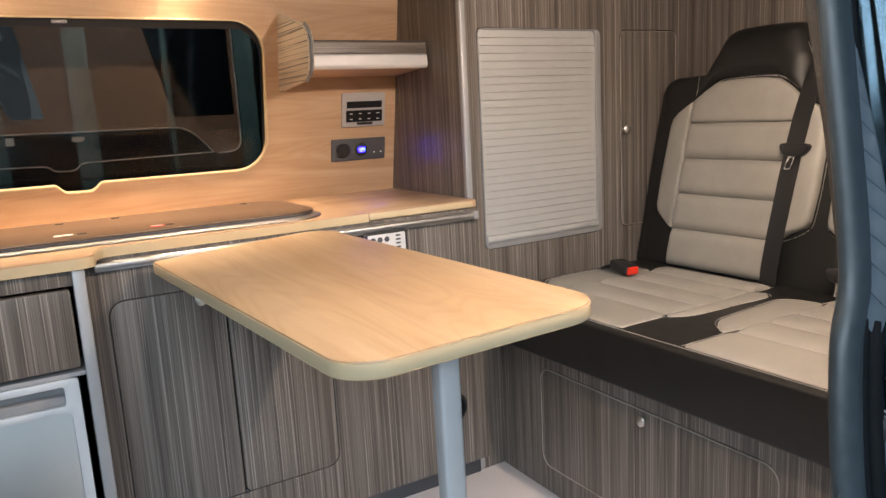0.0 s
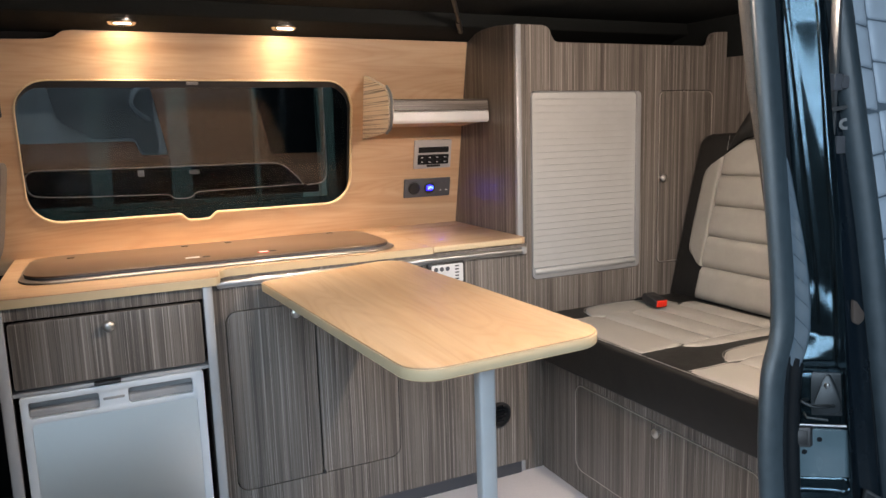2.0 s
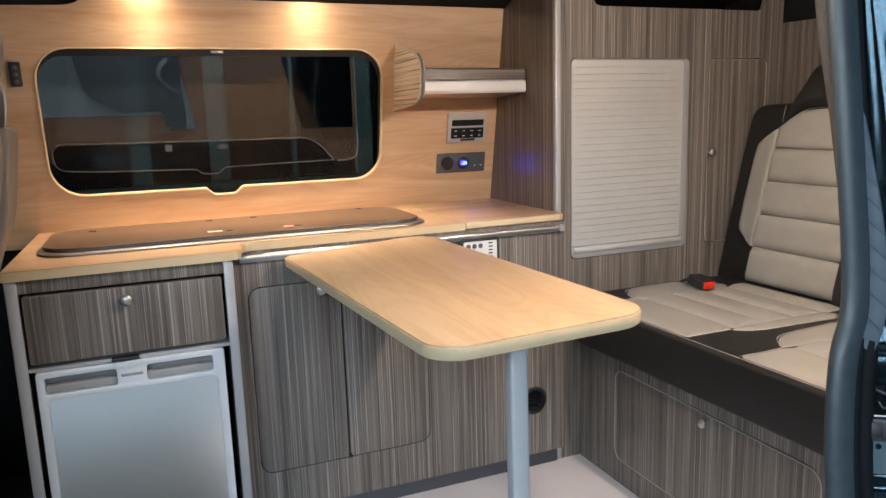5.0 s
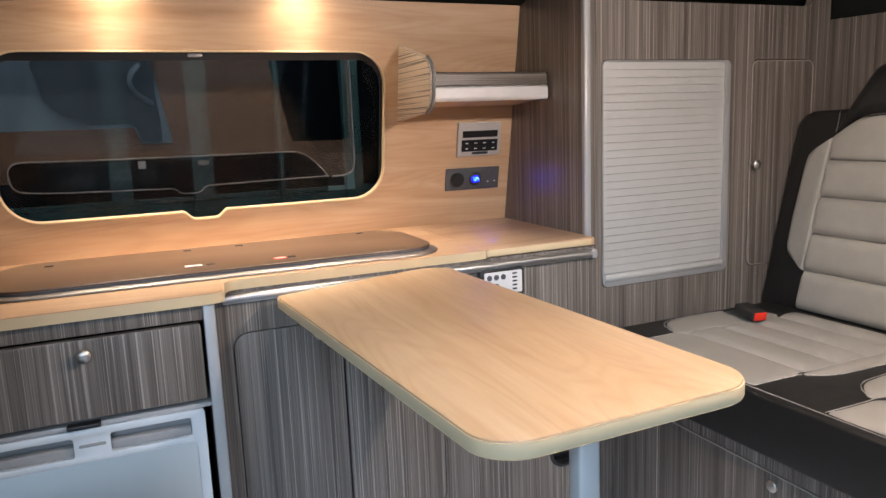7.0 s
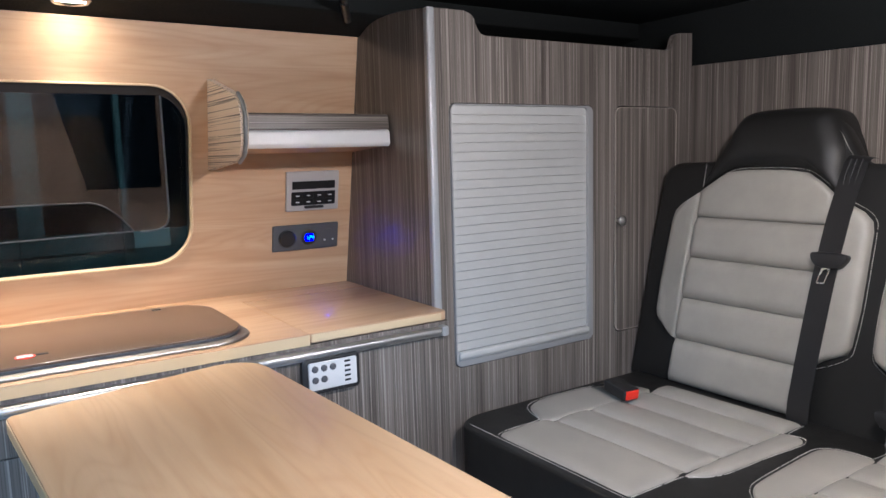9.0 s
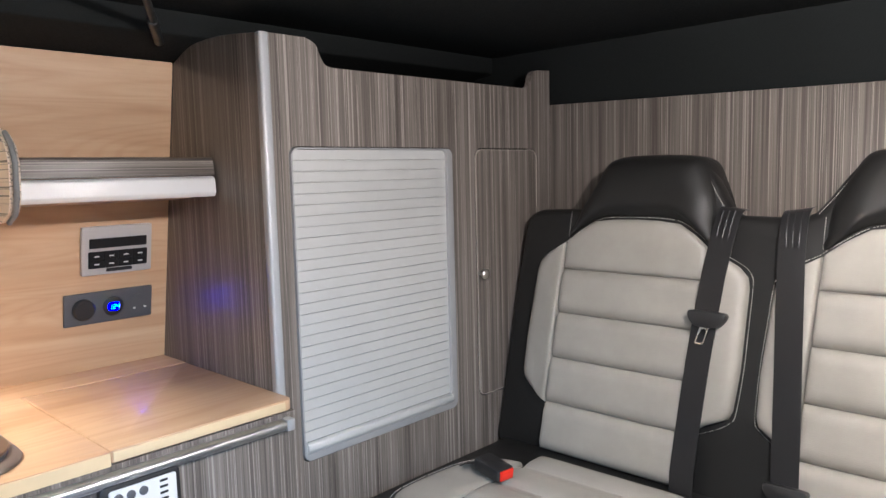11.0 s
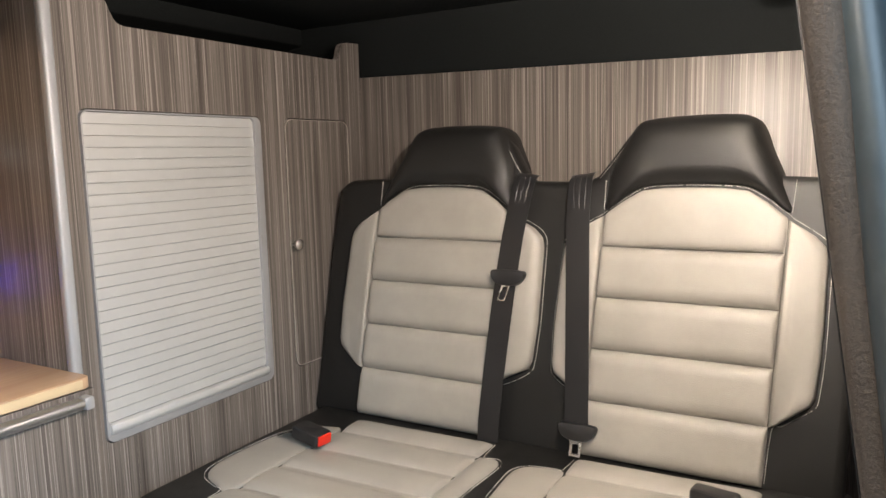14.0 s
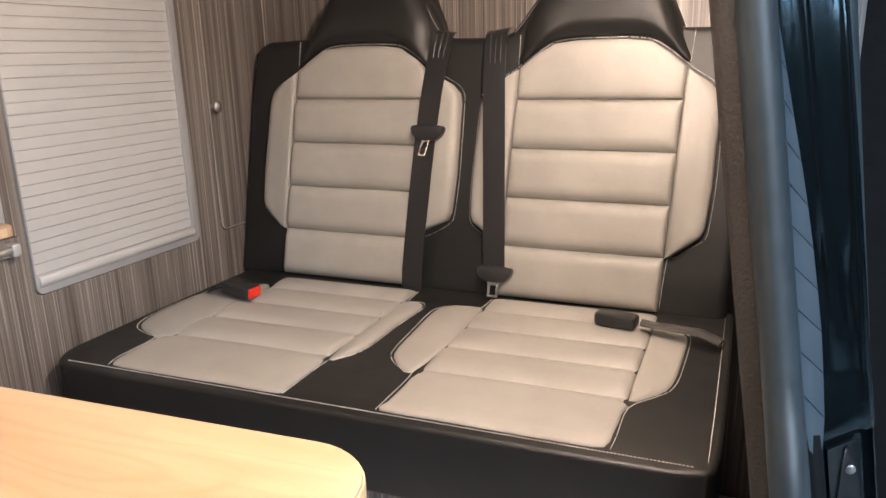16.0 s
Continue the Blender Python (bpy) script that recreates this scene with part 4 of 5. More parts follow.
for c in (lambda y: y, mirrored):
    inner = [(c(y + 0.009), z - 0.004) for y, z in ((1.106, 1.076), (1.128, 1.105), (1.152, 1.142), (1.165, 1.16))]
    tagged(part("headrest_seam", stitches([inner], back_fn, -0.0145, half=0.0004), THREAD, seat, "pale stitched headrest seam"), kind="stuff")


BOLSTER = [(0.164, 0.996), (0.208, 0.969), (0.226, 0.951), (0.231, 0.93), (0.233, 0.86), (0.235, 0.777), (0.232, 0.702), (0.226, 0.685), (0.2, 0.665), (0.178, 0.648), (0.164, 0.641)]


def back_patches(c, s):
    """Padded patches of one seat back; s turns it about its middle line."""
    def m(pts):
        q = [(c + s * (u), v) for u, v in pts]
        return q if s > 0 else q[::-1]

    head = m(smooth_loop([(-0.164, 1.009), (-0.175, 1.05), (-0.17, 1.095), (-0.146, 1.146), (-0.128, 1.178), (-0.104, 1.191), (-0.03, 1.196), (0.05, 1.195), (0.083, 1.19), (0.105, 1.174), (0.124, 1.13), (0.145, 1.087), (0.16, 1.05), (0.166, 1.009), (0.134, 1.031), (0.098, 1.053), (0.05, 1.058), (0, 1.059), (-0.05, 1.058), (-0.098, 1.053), (-0.134, 1.031)], 3))

    def rounded(u, v, w):
        """The free edges of the headrest fall away; its seam to the grey leather stays shallow."""
        seam = float(np.interp(abs(u - c), (0.0, 0.05, 0.1, 0.138, 0.166), (1.059, 1.058, 1.052, 1.031, 1.009)))
        free = max(0.0, min(1.0, (v - seam - 0.006) / 0.03))
        return back_fn(u, v, w if w > 0 else w * (0.12 + 0.88 * free))

    part("headrest", pillow(head, rounded, 0.014, -0.085, ((0, -4.4), (0.004, -2.3), (0.01, -1.1), (0.019, -0.2), (0.032, 0.5), (0.05, 0.85), (0.068, 1.0))), BLACK, seat, "black leather headrest", 80)
    topz, rows = 1.0, [0.937, 0.84, 0.741, 0.642, 0.538]
    crown = m([(-0.16, rows[0] + 0.002), (-0.08, rows[0] + 0.002), (0, rows[0] + 0.002), (0.08, rows[0] + 0.002), (0.161, rows[0] + 0.002), (0.162, 0.999), (0.128, 1.025), (0.094, 1.045), (0.05, 1.05), (0, 1.051), (-0.05, 1.05), (-0.094, 1.045), (-0.128, 1.025), (-0.161, 0.999)])
    part("grey_panel", pillow(crown, back_fn, 0.0085, -0.02), GREY, seat, "pale grey leather crown panel", 70)
    for hi, lo in zip(rows, rows[1:]):
        part("grey_rib", roll(c - 0.1625, c + 0.1625, lo + 0.0003, hi - 0.0003, back_fn, 0.0095), GREY, seat, "pale grey leather rib", 75)
    part("grey_underlay", plate(m(rr(-0.163, 0.163, 0.55, 1.0, 0.004, 2)), [], back_fn, -0.0045, -0.02), GREY, seat, "pale grey leather in the seams")
    for t in (1, -1):
        k = 1.0 if t > 0 else (1.07 if s > 0 else 1.025)
        b = [(t * q * (k if q > 0.2 else 1.0), z) for q, z in BOLSTER]
        b = m(b if t > 0 else b[::-1])
        part("grey_bolster", pillow(b, back_fn, 0.012, -0.02, ((0, -0.4), (0.0015, 0.3), (0.006, 0.7), (0.015, 0.95), (0.026, 1.0))), GREY, seat, "pale grey side bolster", 70)
    lines = [m(smooth_loop([(-0.167, 1.003), (-0.132, 1.029), (-0.096, 1.05), (-0.05, 1.0565), (0.05, 1.0565), (0.096, 1.05), (0.132, 1.029), (0.168, 1.003)], 3, False))]
    for t in (1, -1):
        lines.append([(c + s * t * u, v) for u, v in smooth_loop([((q + 0.0055) * (1.0 if t > 0 or q < 0.2 else (1.07 if s > 0 else 1.025)), z + (0.004 if z > 0.9 else -0.004 if z < 0.69 else 0)) for q, z in BOLSTER] + [(0.166, 0.545)], 3, False)])
    for q, du in ((1, 0.17), (-1, 0.17)):
        lines.append([(c + s * q * du, 1.066), (c + s * q * (du - 0.002), 1.01)])
    tagged(part("stitching", stitches(lines, back_fn, -0.0104, half=0.00048), THREAD, seat, "pale contrast stitching"), kind="stuff")


for c, s in ((CTR[0], 1), (CTR[1], -1)):
    back_patches(c, s)

# cushion: black body with grey patches
CZ = 0.535
cush = smooth_loop([(1.128, 0.54), (1.136, 0.508), (1.158, 0.488), (1.3, 0.482), (1.5, 0.482), (1.735, 0.484)], 3, False) + smooth_loop([(1.735, 1.588), (1.5, 1.59), (1.3, 1.59), (1.2, 1.588), (1.16, 1.575), (1.137, 1.55), (1.128, 1.51), (1.128, 1.25), (1.128, 1.04), (1.128, 0.8)], 3, False)


def flat_c(u, v, w):
    """The cushion stands a trifle askew on its base."""
    return Vector((u + 0.025 * (1.2 - v), v, CZ + w))


part("cushion_body", plate(cush, [], flat_c, -0.0015, -0.123, 0.026, 4), BLACK, seat, "thick black leather seat cushion", 60)
SOFT = ((0, -0.1), (0.002, 0.35), (0.007, 0.7), (0.016, 0.93), (0.03, 1.0))


def cushion_patches(s):
    def m(pts):
        q = [(x, y if s > 0 else mirrored(y)) for x, y in pts]
        return q if s > 0 else q[::-1]

    lead = m(smooth_loop([(1.156, 1.121), (1.156, 1.2), (1.155, 1.3), (1.154, 1.4), (1.157, 1.452), (1.185, 1.462), (1.23, 1.466), (1.272, 1.465), (1.296, 1.44), (1.304, 1.3), (1.3, 1.16), (1.285, 1.12), (1.24, 1.118), (1.18, 1.118)] if s > 0 else
                         [(1.156, 1.119), (1.156, 1.2), (1.155, 1.3), (1.155, 1.4), (1.16, 1.44), (1.2, 1.445), (1.26, 1.447), (1.296, 1.44), (1.304, 1.3), (1.3, 1.16), (1.285, 1.12), (1.24, 1.118), (1.18, 1.118)], 2))
    part("grey_pad", pillow(lead, flat_c, 0.005, -0.012, SOFT), GREY, seat, "pale grey front pad", 70)
    part("grey_underlay", plate(m(rr(1.165, 1.668, 1.124, 1.443, 0.01)), [], flat_c, 0.0, -0.02), GREY, seat, "pale grey leather in the seams")
    for a, b in ((1.3, 1.402), (1.404, 1.498), (1.5, 1.594), (1.596, 1.674)):
        y0, y1 = (1.1205, 1.4475) if s > 0 else (mirrored(1.4475), mirrored(1.1205))
        part("grey_rib", roll(a, b, y0, y1, flat_c, 0.009, "v", 0.026, 0.012), GREY, seat, "pale grey cushion rib", 75)
    nose = [(1.282, 1.45), (1.288, 1.49), (1.306, 1.532), (1.335, 1.556)] if s > 0 else [(1.3, 1.45), (1.32, 1.476), (1.35, 1.497), (1.39, 1.506)]
    rim = [(1.38, 1.565), (1.46, 1.564), (1.53, 1.556), (1.585, 1.53), (1.61, 1.48)] if s > 0 else [(1.45, 1.509), (1.53, 1.511), (1.575, 1.509), (1.592, 1.495), (1.596, 1.47)]
    wing = m(smooth_loop(nose + rim + [(1.6, 1.449), (1.5, 1.4485), (1.4, 1.4485)], 2))
    part("grey_wing", pillow(wing, flat_c, 0.005, -0.012, SOFT), GREY, seat, "pale grey cushion wing", 70)
    waist = [(1.292, 1.113), (1.31, 1.094), (1.345, 1.08), (1.4, 1.077), (1.48, 1.075), (1.55, 1.07), (1.585, 1.071), (1.602, 1.086), (1.598, 1.112)] if s > 0 else [(1.288, 1.108), (1.305, 1.078), (1.335, 1.054), (1.37, 1.044), (1.45, 1.037), (1.55, 1.03), (1.585, 1.036), (1.602, 1.06), (1.608, 1.108)]
    inner = m(smooth_loop((waist + [(1.59, 1.1195), (1.5, 1.1195), (1.4, 1.1195)])[::-1], 2))
    part("grey_wing", pillow(inner, flat_c, 0.005, -0.012, SOFT), GREY, seat, "pale grey cushion wing", 70)
    lines = [m(smooth_loop([(1.668, 1.116), (1.61, 1.112)] + [(x + (0.004 if x > 1.59 else 0), y - 0.0055) for x, y in reversed(waist)] + [(1.272, 1.112), (1.155, 1.1125)], 3, False)),
             m(smooth_loop([(1.155, 1.458 if s > 0 else 1.449), (1.19, 1.468 if s > 0 else 1.451), (1.274, 1.471 if s > 0 else 1.453)] + [(x - 0.004, y + 0.005) for x, y in nose[1:]] + [(x + 0.002, y + 0.0055) for x, y in rim[:4]], 3, False))]
    tagged(part("stitching", stitches(lines, flat_c, 0.0012), THREAD, seat, "pale contrast stitching"), kind="stuff")


for s in (1, -1):
    cushion_patches(s)
edge = [(1.148, 0.515), (1.148, 1.545)]
tagged(part("stitching", stitches([edge, [(1.165, 0.4985), (1.3, 0.4975), (1.5, 0.4975), (1.7, 0.4975)]], flat_c, -0.0002), THREAD, seat, "pale edge stitching"), kind="stuff")

# belts and buckles
def slider_outline(u, v):
    """A belt slider: broad and rounded above, drawn in below."""
    return smooth_loop([(u + a, v + b) for a, b in ((-0.034, 0.0135), (0.0, 0.015), (0.034, 0.0135), (0.037, 0.004), (0.03, -0.008), (0.016, -0.016), (-0.016, -0.016), (-0.03, -0.008), (-0.037, 0.004))], 3)


def leaning(outline, mid):
    return [(u - 0.22 * (v - mid), v) for u, v in outline]


b1 = thing("seat_belt", (1.75, 1.12, 0.8), "black lap belt webbing hanging over the seat back", "seat belt", "seat belts")
path1 = [(1.103, 1.084, -0.04), (1.104, 1.079, -0.012), (1.105, 1.068, 0.0), (1.1085, 1.03, 0.006), (1.1135, 0.95, 0.014), (1.117, 0.865, 0.017), (1.12, 0.78, 0.016), (1.1215, 0.66, 0.016), (1.122, 0.57, 0.014), (1.122, 0.525, 0.006)]
part("webbing", ribbon(path1, 0.0235, 0.0018, back_fn), WEB, b1)
for k in range(3):
    part("pleat", tube([back_fn(1.0935 + 0.0115 * k, 1.073, 0.002), back_fn(1.0945 + 0.0115 * k, 1.055, 0.0065), back_fn(1.0965 + 0.0115 * k, 1.035, 0.0085), back_fn(1.1 + 0.0105 * k, 1.005, 0.0075)], 0.0015, 8), WEB, b1, "gathered pleat")
part("slider", plate(slider_outline(1.111, 0.866), [], back_fn, 0.032, 0.012, 0.005, 2), PLASTIC, b1)
part("tongue", plate(leaning(rr(1.106, 1.124, 0.817, 0.852, 0.004), 0.834), [leaning(rr(1.1088, 1.1212, 0.8205, 0.846, 0.0025), 0.834)], back_fn, 0.028, 0.025, 0.0008, 1), TONGUE, b1, "bright steel tongue")
b2 = thing("seat_belt", (1.75, 0.955, 0.8), "black belt webbing hanging straight down the seat back", "seat belt", "seat belts")
path2 = [(0.986, 1.084, -0.04), (0.985, 1.079, -0.012), (0.984, 1.067, 0.002), (0.981, 1.03, 0.012), (0.977, 0.985, 0.0165), (0.968, 0.9, 0.017), (0.952, 0.75, 0.016), (0.939, 0.62, 0.015), (0.936, 0.59, 0.015)]
part("webbing", ribbon(path2, 0.0235, 0.0018, back_fn), WEB, b2)
for k in range(3):
    part("pleat", tube([back_fn(0.9735 + 0.0115 * k, 1.073, 0.002), back_fn(0.972 + 0.0115 * k, 1.055, 0.0085), back_fn(0.9695 + 0.0115 * k, 1.035, 0.0135), back_fn(0.9675 + 0.0105 * k, 1.008, 0.016)], 0.0015, 8), WEB, b2, "gathered pleat")
part("slider", plate(slider_outline(0.932, 0.5845), [], back_fn, 0.03, 0.01, 0.005, 2), PLASTIC, b2)
part("tongue", plate([(0.9205, 0.536), (0.9445, 0.536), (0.9445, 0.56), (0.949, 0.575), (0.916, 0.575), (0.9205, 0.56)], [rr(0.9265, 0.9385, 0.5415, 0.56, 0.002)], back_fn, 0.022, 0.019, 0.0008, 1), TONGUE, b2, "bright steel tongue")

k1 = thing("belt_buckle", (1.49, 1.43, 0.56), "black belt buckle with a red release button", "buckle", "belt buckles")
turn = pose(1.5, 1.449, 0.56, 0, 8, -96)


def local(m):
    return lambda u, v, w: m @ Vector((u, v, w))


part("body", plate(rr(-0.04, 0.034, -0.023, 0.023, 0.008), [], local(turn), 0.014, -0.012, 0.005), PLASTIC, k1)
part("release_button", plate(rr(0.02, 0.0375, -0.018, 0.018, 0.004), [], local(turn), 0.0125, -0.008, 0.002), RED, k1, "red release button")
part("strap", ribbon([(-0.035, 0, 0.0), (-0.06, 0, -0.012), (-0.085, 0.002, -0.03)], 0.018, 0.003, local(turn)), WEB, k1)
k2 = thing("belt_buckle", (1.57, 0.68, 0.56), "black belt buckle lying on a twisted strap", "buckle", "belt buckles")
turn2 = pose(1.582, 0.68, 0.558, 0, 0, 80)
part("body", plate(rr(-0.038, 0.038, -0.019, 0.019, 0.009), [], local(turn2), 0.012, -0.012, 0.006), PLASTIC, k2)
part("strap", ribbon([(-0.045, 0, 0.0), (-0.07, -0.004, -0.003), (-0.1, 0.006, 0.002), (-0.15, 0, 0), (-0.185, 0.004, -0.01)], 0.0135, 0.004, local(turn2)), TWIST, k2, "twisted grey webbing strap")

# ---- table ----
table = thing("folding_table", (0.52, 1.1, 0), "oak table on one leg, clipped to the kitchen rail", "table")
TZ = 0.749
TAB = ((0.375, 0.722), (0.737, 0.702), (0.677, 1.551), (0.307, 1.528))  # corners, front left first, anticlockwise
tab = rr(0.0, 0.37, 0.0, 0.83, (0.055, 0.06, 0.07, 0.012), 9)


def table_fn(u, v, w):
    """The top is a little out of square and hangs with its kitchen-left corner low."""
    a, b = u / 0.37, v / 0.83
    x, y = (TAB[0][k] * (1 - a) * (1 - b) + TAB[1][k] * a * (1 - b) + TAB[2][k] * a * b + TAB[3][k] * (1 - a) * b for k in (0, 1))
    return Vector((x, y, TZ + 0.049 * (x - 0.5) + 0.014 * (y - 1.1) + w))


part("top", plate(tab, [], table_fn, 0.0, -0.024, 0.003, 2), OAK_Y, table)
part("edging", plate([(0.185 + (u - 0.185) * 1.006, 0.415 + (v - 0.415) * 1.003) for u, v in tab], [[(0.185 + (u - 0.185) * 0.995, 0.415 + (v - 0.415) * 0.998) for u, v in tab]], table_fn, -0.003, -0.0215, 0.003, 2), OAK_EDGE, table, "rounded pale edging")
leg_top, leg_bot = Vector((0.535, 0.79, TZ - 0.027)), Vector((0.545, 0.8, FZ))
part("leg", plate(rr(-0.0155, 0.0155, -0.013, 0.013, 0.005, 3), [], lambda u, v, w: leg_bot.lerp(leg_top, w) + Vector((u, v, 0)), 0.012, 1.0, 0.0), LEG_ALU, table, "flat aluminium leg")
part("foot", plate(rr(-0.0175, 0.0175, -0.0155, 0.0155, 0.006, 3), [], lambda u, v, w: leg_bot + Vector((u, v, w)), 0.0, 0.014, 0.003), PLASTIC, table, "black rubber foot")
part("leg_hinge", bx(0.5, 0.57, 0.765, 0.82, TZ - 0.04, TZ - 0.0265, 0.003), FRAME_GREY, table)
part("rail_clip", bx(0.34, 0.67, 1.505, 1.521, TZ - 0.036, TZ - 0.0265, 0.002), ALU_X, table)

anchor = thing("floor_anchor", (0.3, 1.48, FZ), "small black anchor set in the van floor", "anchor")
part("plate", bx(0.275, 0.325, 1.455, 1.49, FZ, FZ + 0.006, 0.002), PLASTIC, anchor)
part("loop", tube([(0.287, 1.472, FZ + 0.004), (0.29, 1.472, FZ + 0.016), (0.31, 1.472, FZ + 0.016), (0.313, 1.472, FZ + 0.004)], 0.004, 8), PLASTIC, anchor)

# ---- front seat ----
fs = thing("front_seat", (-0.45, 1.15, 0), "taupe leather front seat with a rounded headrest", "seat")
def seat_slice(name, outline, y0, y1, mat, bev, label=""):
    part(name, plate(smooth_loop(outline, 4), [], lambda u, v, w: Vector((u, w, v)), y0, y1, bev, 4), mat, fs, label, 60)


behind = [(-0.33, 0.95), (-0.37, 0.8), (-0.43, 0.6), (-0.47, 0.45), (-0.43, 0.41)]
seat_slice("back_panel", [(-0.36, 0.42), (-0.33, 0.6), (-0.282, 0.75), (-0.243, 0.88), (-0.222, 0.98), (-0.214, 1.03), (-0.225, 1.056), (-0.26, 1.06), (-0.3, 1.05)] + behind, 0.94, 1.13, SLATE_TRIM, 0.02, "dark slate back panel")
seat_slice("backrest", [(-0.35, 0.42), (-0.325, 0.6), (-0.276, 0.73), (-0.246, 0.82), (-0.22, 0.93), (-0.203, 1.03), (-0.21, 1.062), (-0.25, 1.072), (-0.3, 1.06)] + behind, 1.1, 1.292, TAUPE, 0.022)
seat_slice("side_bolster", [(-0.35, 0.42), (-0.318, 0.6), (-0.281, 0.714), (-0.268, 0.749), (-0.246, 0.819), (-0.234, 0.854), (-0.218, 0.889), (-0.21, 0.924), (-0.202, 0.982), (-0.195, 1.03), (-0.193, 1.06), (-0.205, 1.066), (-0.25, 1.06), (-0.3, 1.05)] + behind, 1.28, 1.39, TAUPE, 0.018)
part("piping", tube([(-0.196, 0.98, 1.064), (-0.2, 1.1, 1.07), (-0.207, 1.2, 1.073), (-0.212, 1.285, 1.06)], 0.003, 8), SOCKET_TRIM, fs, "pale piping along the top")
seat_slice("headrest", [(-0.3, 1.15), (-0.235, 1.145), (-0.208, 1.158), (-0.197, 1.2), (-0.201, 1.28), (-0.23, 1.33), (-0.28, 1.32), (-0.315, 1.23)], 1.02, 1.25, TAUPE, 0.03)
seat_slice("headrest_side", [(-0.3, 1.15), (-0.235, 1.143), (-0.205, 1.155), (-0.194, 1.2), (-0.197, 1.255), (-0.208, 1.3), (-0.24, 1.33), (-0.28, 1.32), (-0.315, 1.23)], 1.235, 1.38, TAUPE, 0.022)
seat_slice("headrest_shell", [(-0.29, 1.05), (-0.225, 1.048), (-0.212, 1.062), (-0.206, 1.103), (-0.206, 1.131), (-0.214, 1.152), (-0.226, 1.162), (-0.28, 1.162), (-0.3, 1.1)], 1.02, 1.375, SLATE_TRIM, 0.01, "dark grey lower headrest shell")
part("shell_rim", tube(smooth_loop([(-0.236, 1.374, 1.166), (-0.226, 1.374, 1.163), (-0.215, 1.374, 1.152), (-0.207, 1.374, 1.131), (-0.207, 1.374, 1.103), (-0.212, 1.374, 1.072)], 4, False), 0.0035, 8), GREY_PLASTIC, fs, "pale rim round the shell")
for yy in (1.11, 1.22):
    part("post", tube([(-0.255, yy, 1.04), (-0.248, yy, 1.11)], 0.006, 10), STEEL, fs)
part("cushion", bx(-0.95, -0.4, 0.92, 1.41, 0.34, 0.48, 0.04, 4), TAUPE, fs)
part("base", bx(-0.9, -0.45, 0.97, 1.36, -0.03, 0.34, 0.01), DARK, fs)
part("lever", tube(smooth_loop([(-0.32, 1.37, 0.65), (-0.304, 1.37, 0.655), (-0.294, 1.37, 0.672), (-0.287, 1.37, 0.696), (-0.287, 1.37, 0.72)], 4, False), 0.008, 10), WHITE_PLASTIC, fs, "pale recline lever")

# ---- door pillar and slid-back door ----
SEAL_LINE = [(-0.1, 0.842), (0.2, 0.828), (0.45, 0.806), (0.6, 0.801), (0.735, 0.82), (0.8, 0.847), (0.87, 0.855), (0.957, 0.857), (1.05, 0.8585), (1.19, 0.86), (1.42, 0.862)]
seal_pts = smooth_loop([(x, side_y(z) - 0.003, z) for z, x in SEAL_LINE], 6, False)
solo("pillar_trim", tube([(x, side_y(z) + 0.0135, z) for z, x in ((-0.05, 0.875), (0.3, 0.875), (0.6, 0.872), (0.8, 0.868), (0.957, 0.866), (1.05, 0.86), (1.15, 0.849), (1.42, 0.842))], 0.0115, 14), FUZZ, "brown-grey carpeted pillar trim edge", "trim", "structure")
seal = solo("door_seal", oval(seal_pts, 0.0235, 0.0135), SEAL, "thick dark rubber door seal along the pillar", "seal", "structure")
# Black strips put in for the shaded side and gap beside the seal.
part("lip", tube([(x + 0.014, y - 0.009, z) for x, y, z in seal_pts], 0.006, 12), MATT_BLACK, seal, "black outer lip for the shade along the seal")
part("lip", tube([(x + 0.025, y - 0.013, z) for x, y, z in seal_pts if z < 0.77], 0.011, 12), MATT_BLACK, seal, "black outer lip for the shade along the seal")
pillar = solo("pillar", plate([(0.922, -0.5), (0.965, -0.5), (0.965, 1.5), (0.922, 1.5)], [], lambda u, v, w: Vector((u, side_y(v) + w, v)), 0.012, -0.05, 0.004), PAINT, "glossy dark blue door pillar", "pillar", "structure")


def seal_x(z):
    return float(np.interp(z, [p[0] for p in SEAL_LINE], [p[1] for p in SEAL_LINE]))


def jamb_fn(u, v, w):
    """Across the jamb from the seal (u = 0) to the outer skin (u = 1)."""
    far = float(np.interp(v, (0.2, 0.5, 0.7, 0.95, 1.2, 1.45), (0.8725, 0.8785, 0.8905, 0.9035, 0.8985, 0.8945)))
    return Vector(((seal_x(v) + 0.015) * (1 - u) + far * u - 0.95 * w, side_y(v) - 0.018 - 0.044 * u - 0.3 * w, v))


